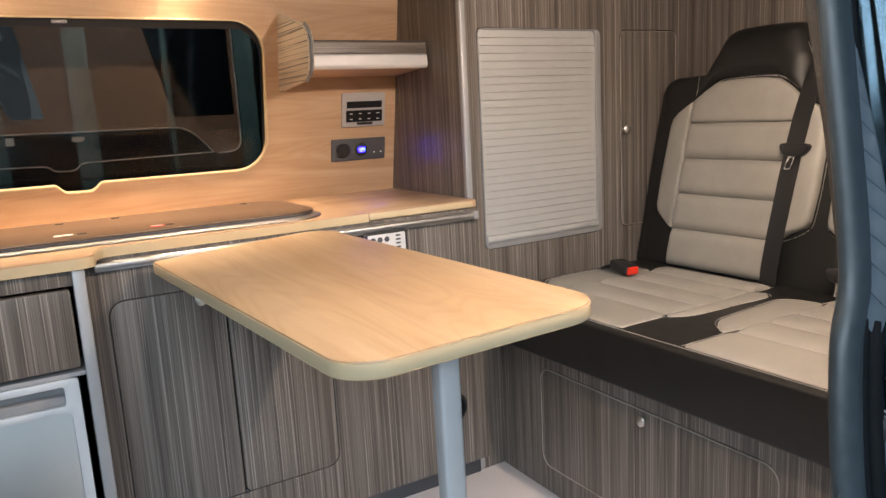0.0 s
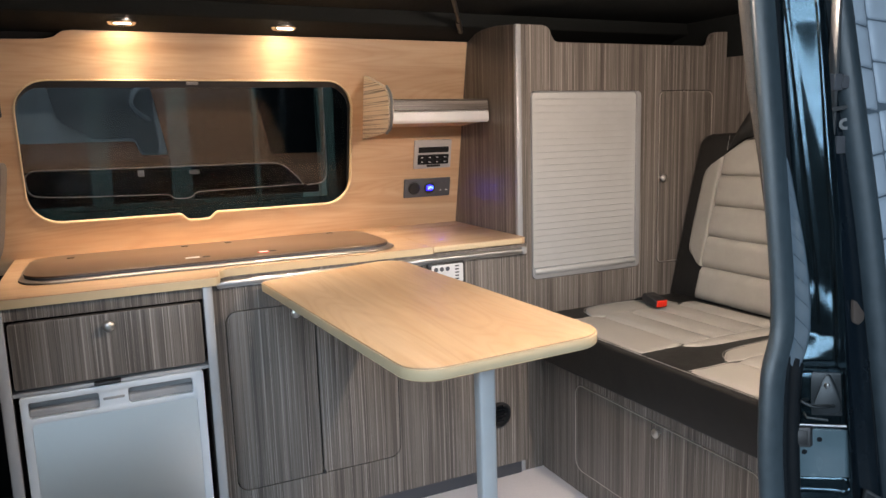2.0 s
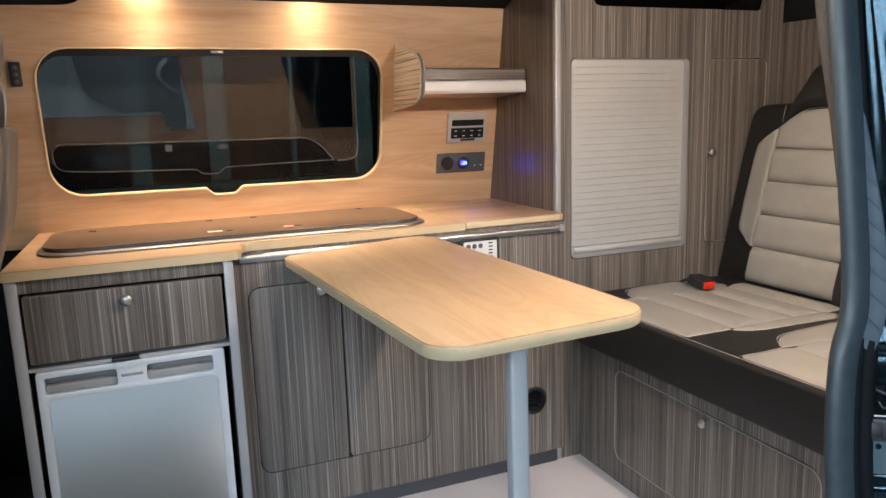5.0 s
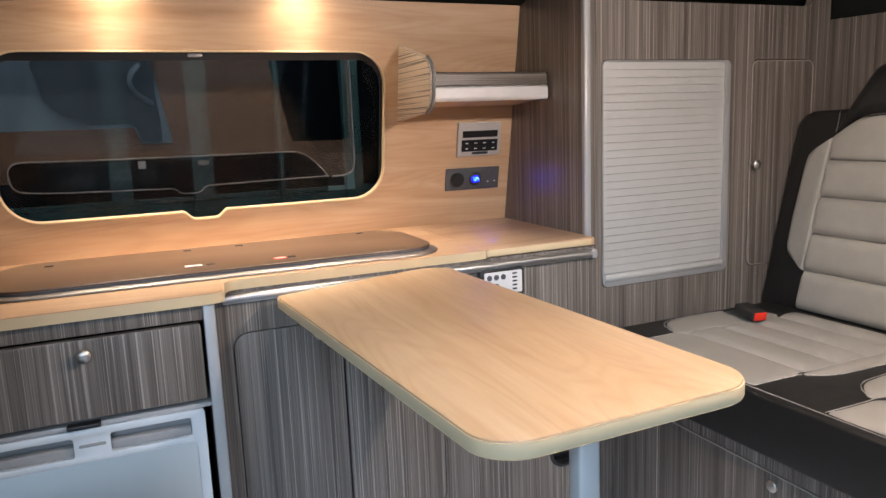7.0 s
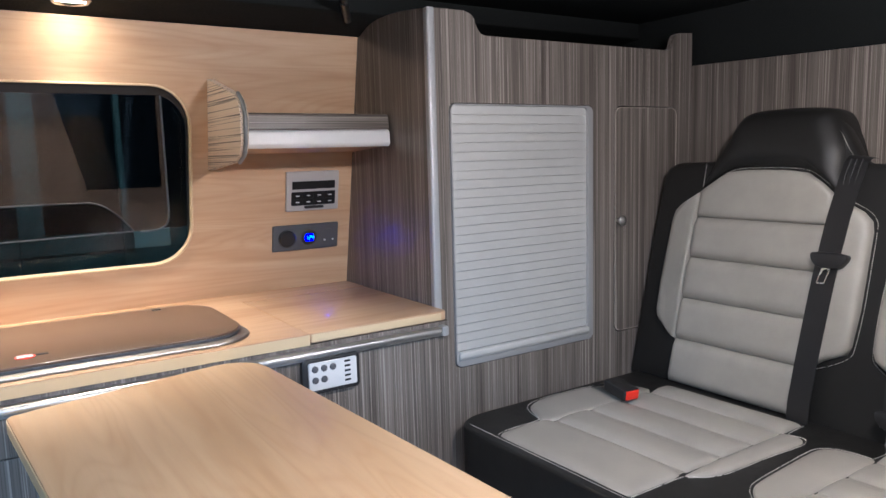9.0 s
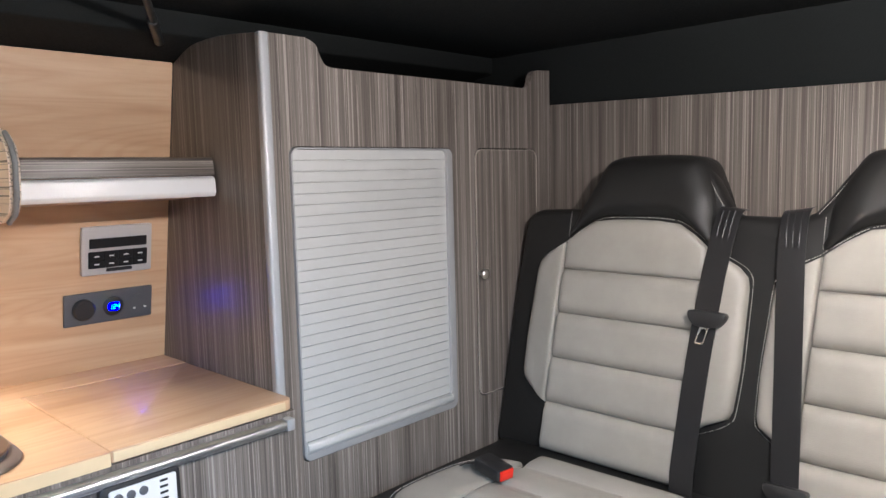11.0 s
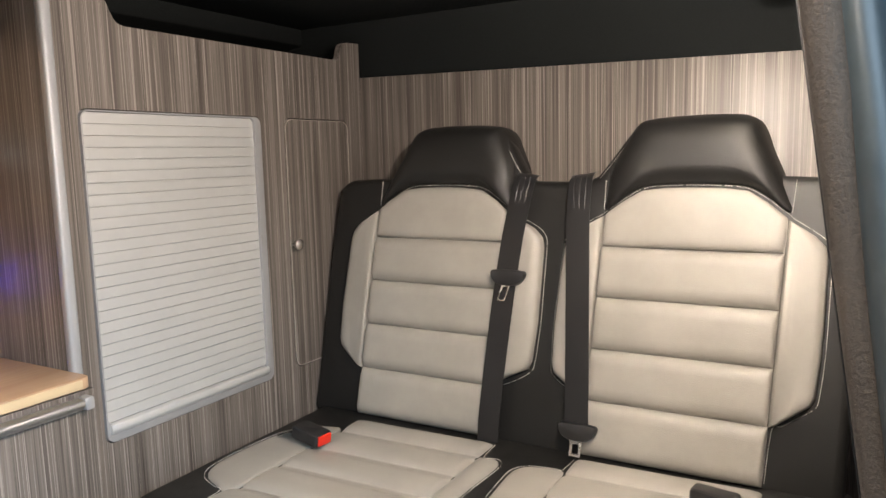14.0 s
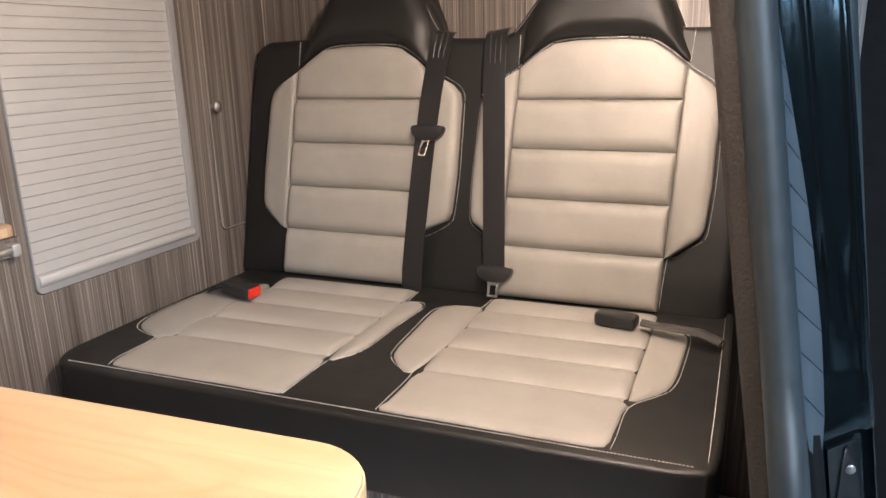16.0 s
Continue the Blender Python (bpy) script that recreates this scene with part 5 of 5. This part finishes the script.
def jamb_depth(u, v):
    """Pressed relief of the jamb: raised edges, a crease that drifts outwards downwards, ledges round the striker recess."""
    d = 0.0012 * math.exp(-((u - 0.08) / 0.1) ** 2) + 0.004 * math.exp(-((u - 0.93) / 0.08) ** 2)
    if v > 0.79:
        crease = 0.2 + 0.32 * (1.25 - v) / 0.45
        rise = min(1.0, (v - 0.79) / 0.05)
        d += rise * 0.0016 * math.exp(-((u - crease) / 0.06) ** 2)
        turn = u - 0.3 - 2.6 * max(0.0, 1.24 - v)
        d -= 0.0125 * (turn + math.sqrt(turn * turn + 0.012))
        for cv, cu, a in ((0.885, 0.35, -0.003), (0.865, 0.75, -0.004), (0.835, 0.6, 0.002)):
            d += a * math.exp(-((u - cu) / 0.13) ** 2 - ((v - cv) / 0.028) ** 2)
    ledge = max(0.0, min(1.0, (v - 0.755) / 0.008, (0.8 - v) / 0.02))
    dip = max(0.0, min(1.0, (0.757 - v) / 0.008, (v - 0.585) / 0.01)) * max(0.0, min(1.0, (u - 0.02) / 0.06, (1.02 - u) / 0.05))
    sill = math.exp(-((v - 0.553) / 0.008) ** 2)
    low = max(0.0, min(1.0, (0.545 - v) / 0.02)) * (math.exp(-((u - 0.3) / 0.09) ** 2) + math.exp(-((u - 0.72) / 0.09) ** 2))
    return d + 0.0018 * ledge - 0.012 * dip + 0.003 * sill + 0.005 * low


def pressed(u_steps, v_low, v_high, v_steps):
    bm = bmesh.new()
    grid = [[bm.verts.new(jamb_fn(u, v, jamb_depth(u, v))) for u in [-0.3 + 1.35 * i / u_steps for i in range(u_steps + 1)]] for v in [v_low + (v_high - v_low) * k / v_steps for k in range(v_steps + 1)]]
    for p, q in zip(grid, grid[1:]):
        for i in range(u_steps):
            bm.faces.new((p[i], p[i + 1], q[i + 1], q[i]))
    skin = bm.faces[:]
    bmesh.ops.solidify(bm, geom=skin, thickness=0.003)
    return bm


part("jamb", pressed(90, -0.4, 1.46, 420), JAMB_PAINT, pillar, "glossy dark pressed door jamb", 60)
# The slatted reflection in the glossy jamb, modelled as blue strips.
for k in range(10):
    z0 = 0.756 + 0.03 * k
    w0, w1 = (float(np.interp(z, (0.735, 0.755, 0.775, 0.81, 0.85, 0.9, 0.95, 1.005, 1.06), (-0.12, 0.12, 0.22, 0.26, 0.28, 0.24, 0.17, 0.05, -0.06))) for z in (z0, z0 + 0.0295))
    part("jamb_sheen", plate([(-0.2, z0 + 0.014), (w0, z0 - 0.011), (w1, z0 + 0.0185), (-0.2, z0 + 0.0435)], [], jamb_fn, 0.0045, 0.0, 0.0003, 1), JAMB_BLUE, pillar, "blue reflection on the jamb built as a strip")
part("pale_plate", plate(rr(0.12, 0.99, 0.6, 0.666, 0.01), [], jamb_fn, -0.006, -0.012, 0.0015), PLATE_BLUE, pillar, "pale blue painted plate in the recess")
# Shade of two holes, drawn as black ovals on the plate.
for hu, hz in ((0.5, 0.652), (0.24, 0.634)):
    part("plate_hole", plate([(hu + 0.045 * math.cos(a), hz + 0.0035 * math.sin(a)) for a in [k * math.pi / 6 for k in range(12)]], [], jamb_fn, -0.0052, -0.0062), MATT_BLACK, pillar, "black oval for the shade of a hole in the plate")
part("recess_trim", tube([jamb_fn(u, 0.672, -0.005) for u in (0.08, 0.4, 0.7, 0.97)], 0.002, 8), DULL_STEEL, pillar, "bright folded edge above the plate")
striker = part("striker", plate(rr(0.34, 0.9, 0.685, 0.745, 0.015), [], jamb_fn, -0.009, -0.014, 0.003), STRIKER, pillar, "dark metal striker plate")
part("striker_boss", plate(smooth_loop([(0.4, 0.69), (0.86, 0.69), (0.83, 0.72), (0.65, 0.744), (0.49, 0.72)], 4), [], jamb_fn, -0.006, -0.011, 0.003), STRIKER, striker, "raised dark boss")
part("striker_loop", tube(smooth_loop([tuple(jamb_fn(0.3, 0.708, -0.004)), tuple(jamb_fn(0.26, 0.709, 0.009)), tuple(jamb_fn(0.5, 0.703, 0.013)), tuple(jamb_fn(0.72, 0.703, 0.01)), tuple(jamb_fn(0.76, 0.7, -0.004))], 4, False), 0.0024, 8), STRIKER, striker)
part("striker_loop", tube([jamb_fn(0.24, 0.69, -0.003), jamb_fn(0.34, 0.686, 0.007), jamb_fn(0.7, 0.683, 0.006)], 0.002, 8), STRIKER, striker)
part("bolt", lathe([(0.004, 0), (0.004, 0.003), (0.002, 0.004)], jamb_fn(0.65, 0.728, -0.006), (-0.95, -0.3, 0), 10), DULL_STEEL, striker)
part("contact_plug", plate(rr(-0.02, 0.38, 0.643, 0.67, 0.005), [], jamb_fn, 0.002, -0.012, 0.003), PLASTIC, pillar, "black contact plug")
part("contact_face", plate(rr(0.03, 0.33, 0.647, 0.666, 0.004), [], jamb_fn, 0.0035, 0.0, 0.001, 1), PLASTIC, pillar, "dark contact face")

door = thing("sliding_door", (1.4, 0.36, -0.3), "slid-back dark sliding door with a pale padded outer face", "door")


def slant(z):
    """The slid-back door leans: its front edge runs rearwards towards the sill."""
    return float(np.interp(z, (0.2, 0.45, 0.7, 0.95, 1.2, 1.45), (0.038, 0.036, 0.031, 0.021, 0.0, -0.018)))


def skin_fn(u, v, w):
    return Vector((u + slant(v), side_y(v) - 0.052 - w, v))


part("core", plate(rr(0.965, 1.95, -0.3, 1.44, 0.06), [], lambda u, v, w: Vector((u, side_y(v) - 0.052 - w, v)), 0.0, -0.03, 0.004), PAINT, door)
part("pad_backing", plate([(0.972, 0.72), (1.24, 0.4), (1.24, 1.43), (0.972, 1.43)], [], skin_fn, 0.0006, 0.0, 0.0), PAD_BACK, door, "darker padded backing")
part("edge_panel", plate([(0.955, -0.3), (0.965, -0.3), (0.965, 1.44), (0.955, 1.44)], [], lambda u, v, w: Vector((u + slant(v), side_y(v) + w, v)), -0.05, 0.03, 0.002), MATT_BLACK, door, "dark front edge of the door")
part("edge_seal", tube([(0.9535 + slant(z), side_y(z) - 0.054, z) for z in (-0.25, 0.1, 0.3, 0.45, 0.58, 0.7, 0.83, 0.95, 1.08, 1.2, 1.32, 1.44)], 0.0195, 14), SEAL, door, "dark door edge seal")
lx, ly = 0.923, side_y(1.12) - 0.052
part("latch_strip", bx(lx, lx + 0.006, ly - 0.004, ly + 0.01, 1.06, 1.35, 0.0015), LATCH, door, "pale steel latch strip")
part("latch", join(bx(lx - 0.004, lx + 0.016, ly - 0.006, ly + 0.01, 1.142, 1.166, 0.003), bx(lx + 0.01, lx + 0.022, ly - 0.01, ly + 0.006, 1.145, 1.163, 0.002)), SOCKET, door, "dark latch block")
part("latch_pin", tube([(lx - 0.012, ly - 0.008, 1.115), (lx + 0.02, ly - 0.008, 1.119)], 0.003, 8), LATCH, door, "steel latch pin")
part("latch_eye", lathe([(0.004, 0), (0.0085, 0), (0.0085, 0.004), (0.004, 0.004)], (lx + 0.022, ly - 0.006, 1.095), (-0.7, -0.7, 0), 18, True), LATCH, door, "round steel eye")
part("latch_cover", plate(rr(lx + 0.004, lx + 0.026, 1.052, 1.078, 0.003), [], front(ly - 0.004), 0.004, 0.0, 0.001), SOCKET, door, "dark latch cover")
part("bracket", plate([(0.93, 0.845), (0.937, 0.842), (0.956, 0.822), (0.955, 0.812), (0.944, 0.806), (0.932, 0.812)], [], front(side_y(0.83) - 0.05), 0.006, 0.0, 0.0015), BROWN, door, "small brown bracket")
for z0, z1, x0 in ((0.545, 0.575, 0.916), (0.478, 0.53, 0.912)):
    part("hinge_plate", plate([(x0, z0 + 0.012), (x0 + 0.002, z1), (x0 + 0.006, z1 + 0.002), (0.957, z1 - 0.022), (0.957, z0 - 0.012), (x0 + 0.01, z0)], [], front(side_y(0.53) - 0.05), 0.006, 0.0, 0.002), HINGE, door, "dark grey steel lower hinge plate")
    part("hinge_fold", tube([(x0 + 0.003, side_y(0.53) - 0.056, z1), (0.957, side_y(0.53) - 0.056, z1 - 0.0235)], 0.0018, 8), LATCH, door, "bright folded edge")
for k in range(2):
    part("roller", bx(0.916, 0.925, side_y(0.45) - 0.066, side_y(0.45) - 0.054, 0.447 + 0.011 * k, 0.4545 + 0.011 * k, 0.002), WHITE_PLASTIC, door, "small white guide block")
PITCH = 0.0617
cols = [(0.9775, 1.0135), (1.0165, 1.1), (1.103, 1.19)]
for c_i, (a, b) in enumerate(cols):
    for r_i in range(18):
        z0 = 1.42 - PITCH * r_i - (0.0, -0.006, 0.01)[c_i]
        if z0 < (0.70 if c_i == 0 else 0.42):
            continue
        tilt = 0.006 if r_i < 6 else -0.004
        pad = [(a + 0.0006, z0 + 0.001 + tilt), (b - 0.0006, z0 + 0.001), (b - 0.0006, z0 + PITCH - 0.001), (a + 0.0006, z0 + PITCH - 0.001 + tilt)]
        n4 = [(pad[i][0] * (1 - q) + pad[(i + 1) % 4][0] * q, pad[i][1] * (1 - q) + pad[(i + 1) % 4][1] * q) for i in range(4) for q in (0.04, 0.5, 0.96)]
        part("pad", pillow(n4, skin_fn, 0.006, -0.002, ((0, 0), (0.0012, 0.45), (0.004, 0.8), (0.011, 1.0))), PALE_PANEL, door, "", 70)

# ---- what shows through the kitchen window, with reflections built as solid things ----
far = thing("neighbour_van", (0.3, 2.54, -0.55), "parked van with a tan side made see-through for reflections", "van")
van_side = front(2.5)
part("body", plate([(-2.0, -0.4), (2.6, -0.4), (2.6, 0.86), (-2.0, 0.86)], [], van_side, 0.0, -0.08, 0.01), BONNET, far, "black van body")
part("rear_side", plate([(0.775, 0.863), (2.6, 0.863), (2.6, 1.9), (0.775, 1.9)], [], van_side, 0.0, -0.02, 0.004), BONNET, far, "black rear side")
for wx in (-1.4, 2.0):
    for wy in (2.65, 4.2):
        tyre = part("wheel", lathe([(0.1, -0.09), (0.2, -0.1), (0.31, -0.09), (0.325, -0.05), (0.325, 0.05), (0.31, 0.09), (0.2, 0.1), (0.1, 0.09)], (wx, wy, -0.225), (0, -1, 0), 28, True), DARK, far)
        part("hub", lathe([(0.1, -0.05), (0.1, 0.06), (0.06, 0.075), (0.01, 0.08)], (wx, wy, -0.225), (0, -1, 0), 20), FRAME_GREY, tyre)
part("roof", plate(rr(-2.0, 2.6, 2.5, 4.38, 0.12), [], flat(1.905), 0.03, 0.0, 0.01), PAINT, far)
part("van_floor", bx(-1.95, 2.55, 2.6, 4.3, -0.38, -0.34, 0.004), PAINT, far)
for ex in (-2.0, 2.56):
    part("end_wall", bx(ex, ex + 0.04, 2.585, 4.38, -0.38, 1.9, 0.006), PAINT, far)
# Opening added to keep the sightline to the teal stand-ins clear.
part("far_side", plate([(-1.95, -0.38), (2.55, -0.38), (2.55, 1.9), (-1.95, 1.9)], [rr(-1.6, 2.4, 0.1, 1.8, 0.1)], front(4.34), 0.0, -0.04), PAINT, far, "far side left open so the reflection stand-ins show")
tan_edge = [(0.77, 1.6), (0.77, 0.97)] + smooth_loop([(0.77, 0.97), (0.766, 0.94), (0.752, 0.922), (0.725, 0.915), (0.69, 0.914)], 4, False)[1:]
part("side_edge", tube([(x, 2.486, z) for x, z in tan_edge], 0.0025, 6), WHITE_PLASTIC, far, "pale panel edge")
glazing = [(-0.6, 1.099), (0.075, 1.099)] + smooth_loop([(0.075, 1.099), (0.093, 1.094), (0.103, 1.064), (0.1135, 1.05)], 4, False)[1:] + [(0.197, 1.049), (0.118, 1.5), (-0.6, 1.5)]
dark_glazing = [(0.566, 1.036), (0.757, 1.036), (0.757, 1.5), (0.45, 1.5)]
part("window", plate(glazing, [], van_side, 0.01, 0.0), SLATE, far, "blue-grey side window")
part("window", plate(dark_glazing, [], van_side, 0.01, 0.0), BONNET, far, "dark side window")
part("round_shape", plate(smooth_loop([(-0.139, 1.32), (-0.151, 1.23), (-0.129, 1.167), (-0.069, 1.128), (-0.026, 1.109), (0.08, 1.109), (0.101, 1.085), (0.112, 1.06), (0.165, 1.056), (0.158, 1.2), (0.137, 1.32)], 4), [], van_side, 0.021, 0.0), SLATE_DARK, far, "darker rounded shape in the side window")
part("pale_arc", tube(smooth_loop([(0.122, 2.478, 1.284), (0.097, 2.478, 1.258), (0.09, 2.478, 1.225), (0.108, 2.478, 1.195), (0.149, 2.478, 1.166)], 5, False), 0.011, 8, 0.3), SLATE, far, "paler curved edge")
upper = smooth_loop([(-0.25, 0.95), (-0.251, 0.985), (-0.24, 1.003), (-0.215, 1.011), (-0.1, 1.009), (0.3, 1.005), (0.52, 1.004), (0.58, 0.999), (0.627, 0.968), (0.669, 0.918)], 5, False)
lower = smooth_loop([(-0.25, 0.975), (-0.247, 0.95), (-0.235, 0.933), (-0.208, 0.925), (-0.1, 0.918), (0.15, 0.911), (0.185, 0.908), (0.2, 0.897), (0.215, 0.893), (0.25, 0.893), (0.265, 0.899), (0.28, 0.911), (0.33, 0.914), (0.67, 0.919)], 5, False)
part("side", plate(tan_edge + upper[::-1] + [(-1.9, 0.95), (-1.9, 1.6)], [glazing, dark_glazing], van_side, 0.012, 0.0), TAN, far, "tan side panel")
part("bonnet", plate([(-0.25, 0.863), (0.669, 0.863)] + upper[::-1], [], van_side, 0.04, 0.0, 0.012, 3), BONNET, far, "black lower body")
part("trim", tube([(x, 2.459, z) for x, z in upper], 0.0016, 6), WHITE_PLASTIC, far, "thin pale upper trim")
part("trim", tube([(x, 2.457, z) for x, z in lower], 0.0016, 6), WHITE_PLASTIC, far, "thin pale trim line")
part("sticker", plate(rr(0.09, 0.111, 0.976, 0.998, 0.002), [], van_side, 0.045, 0.04), WHITE_PLASTIC, far, "small pale sticker")
part("badge", plate([(0.277 + 0.018 * math.cos(k * math.pi / 8), 0.984 + 0.0085 * math.sin(k * math.pi / 8)) for k in range(16)], [], van_side, 0.046, 0.04), RADIO_GREY, far, "small oval grey badge")
# Window reflections built as solid teal uprights far beyond the pane.
for x, w in ((-0.016, 0.2), (0.775, 0.21), (1.59, 0.05), (2.4, 0.19), (3.2, 0.24)):
    p = thing("reflected_post", (x, 8.05, -0.55), "teal upright standing in for a reflected post", "post", "teal posts")
    part("shaft", bx(x - w / 2, x + w / 2, 8.0, 8.12, -0.53, 3.2, 0.006), TEAL, p)
    part("foot_plate", bx(x - w / 2 - 0.05, x + w / 2 + 0.05, 7.96, 8.16, -0.55, -0.53, 0.003), TEAL, p)
# The teal band of the reflection, given shape as a low wall.
solo("reflected_low_wall", bx(-6, 8, 8.14, 8.24, -0.55, 0.43, 0.004), TEAL, "low teal band standing in for the reflection below the posts", "wall", "structure")
# Made-up dark sheet so nothing lit shows between the stand-in posts.
solo("backdrop", bx(-8, 8.9, 8.4, 8.45, -0.55, 3.9, 0), BACKDROP, "dark sheet added to keep the space behind the posts black", "backdrop", "structure")

# Unseen housings and hangers, added to carry the workshop lights.
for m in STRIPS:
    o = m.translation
    sl = thing("strip_lamp", tuple(o), "unseen strip lamp housing added round the workshop light", "lamp", "workshop strip lamps")
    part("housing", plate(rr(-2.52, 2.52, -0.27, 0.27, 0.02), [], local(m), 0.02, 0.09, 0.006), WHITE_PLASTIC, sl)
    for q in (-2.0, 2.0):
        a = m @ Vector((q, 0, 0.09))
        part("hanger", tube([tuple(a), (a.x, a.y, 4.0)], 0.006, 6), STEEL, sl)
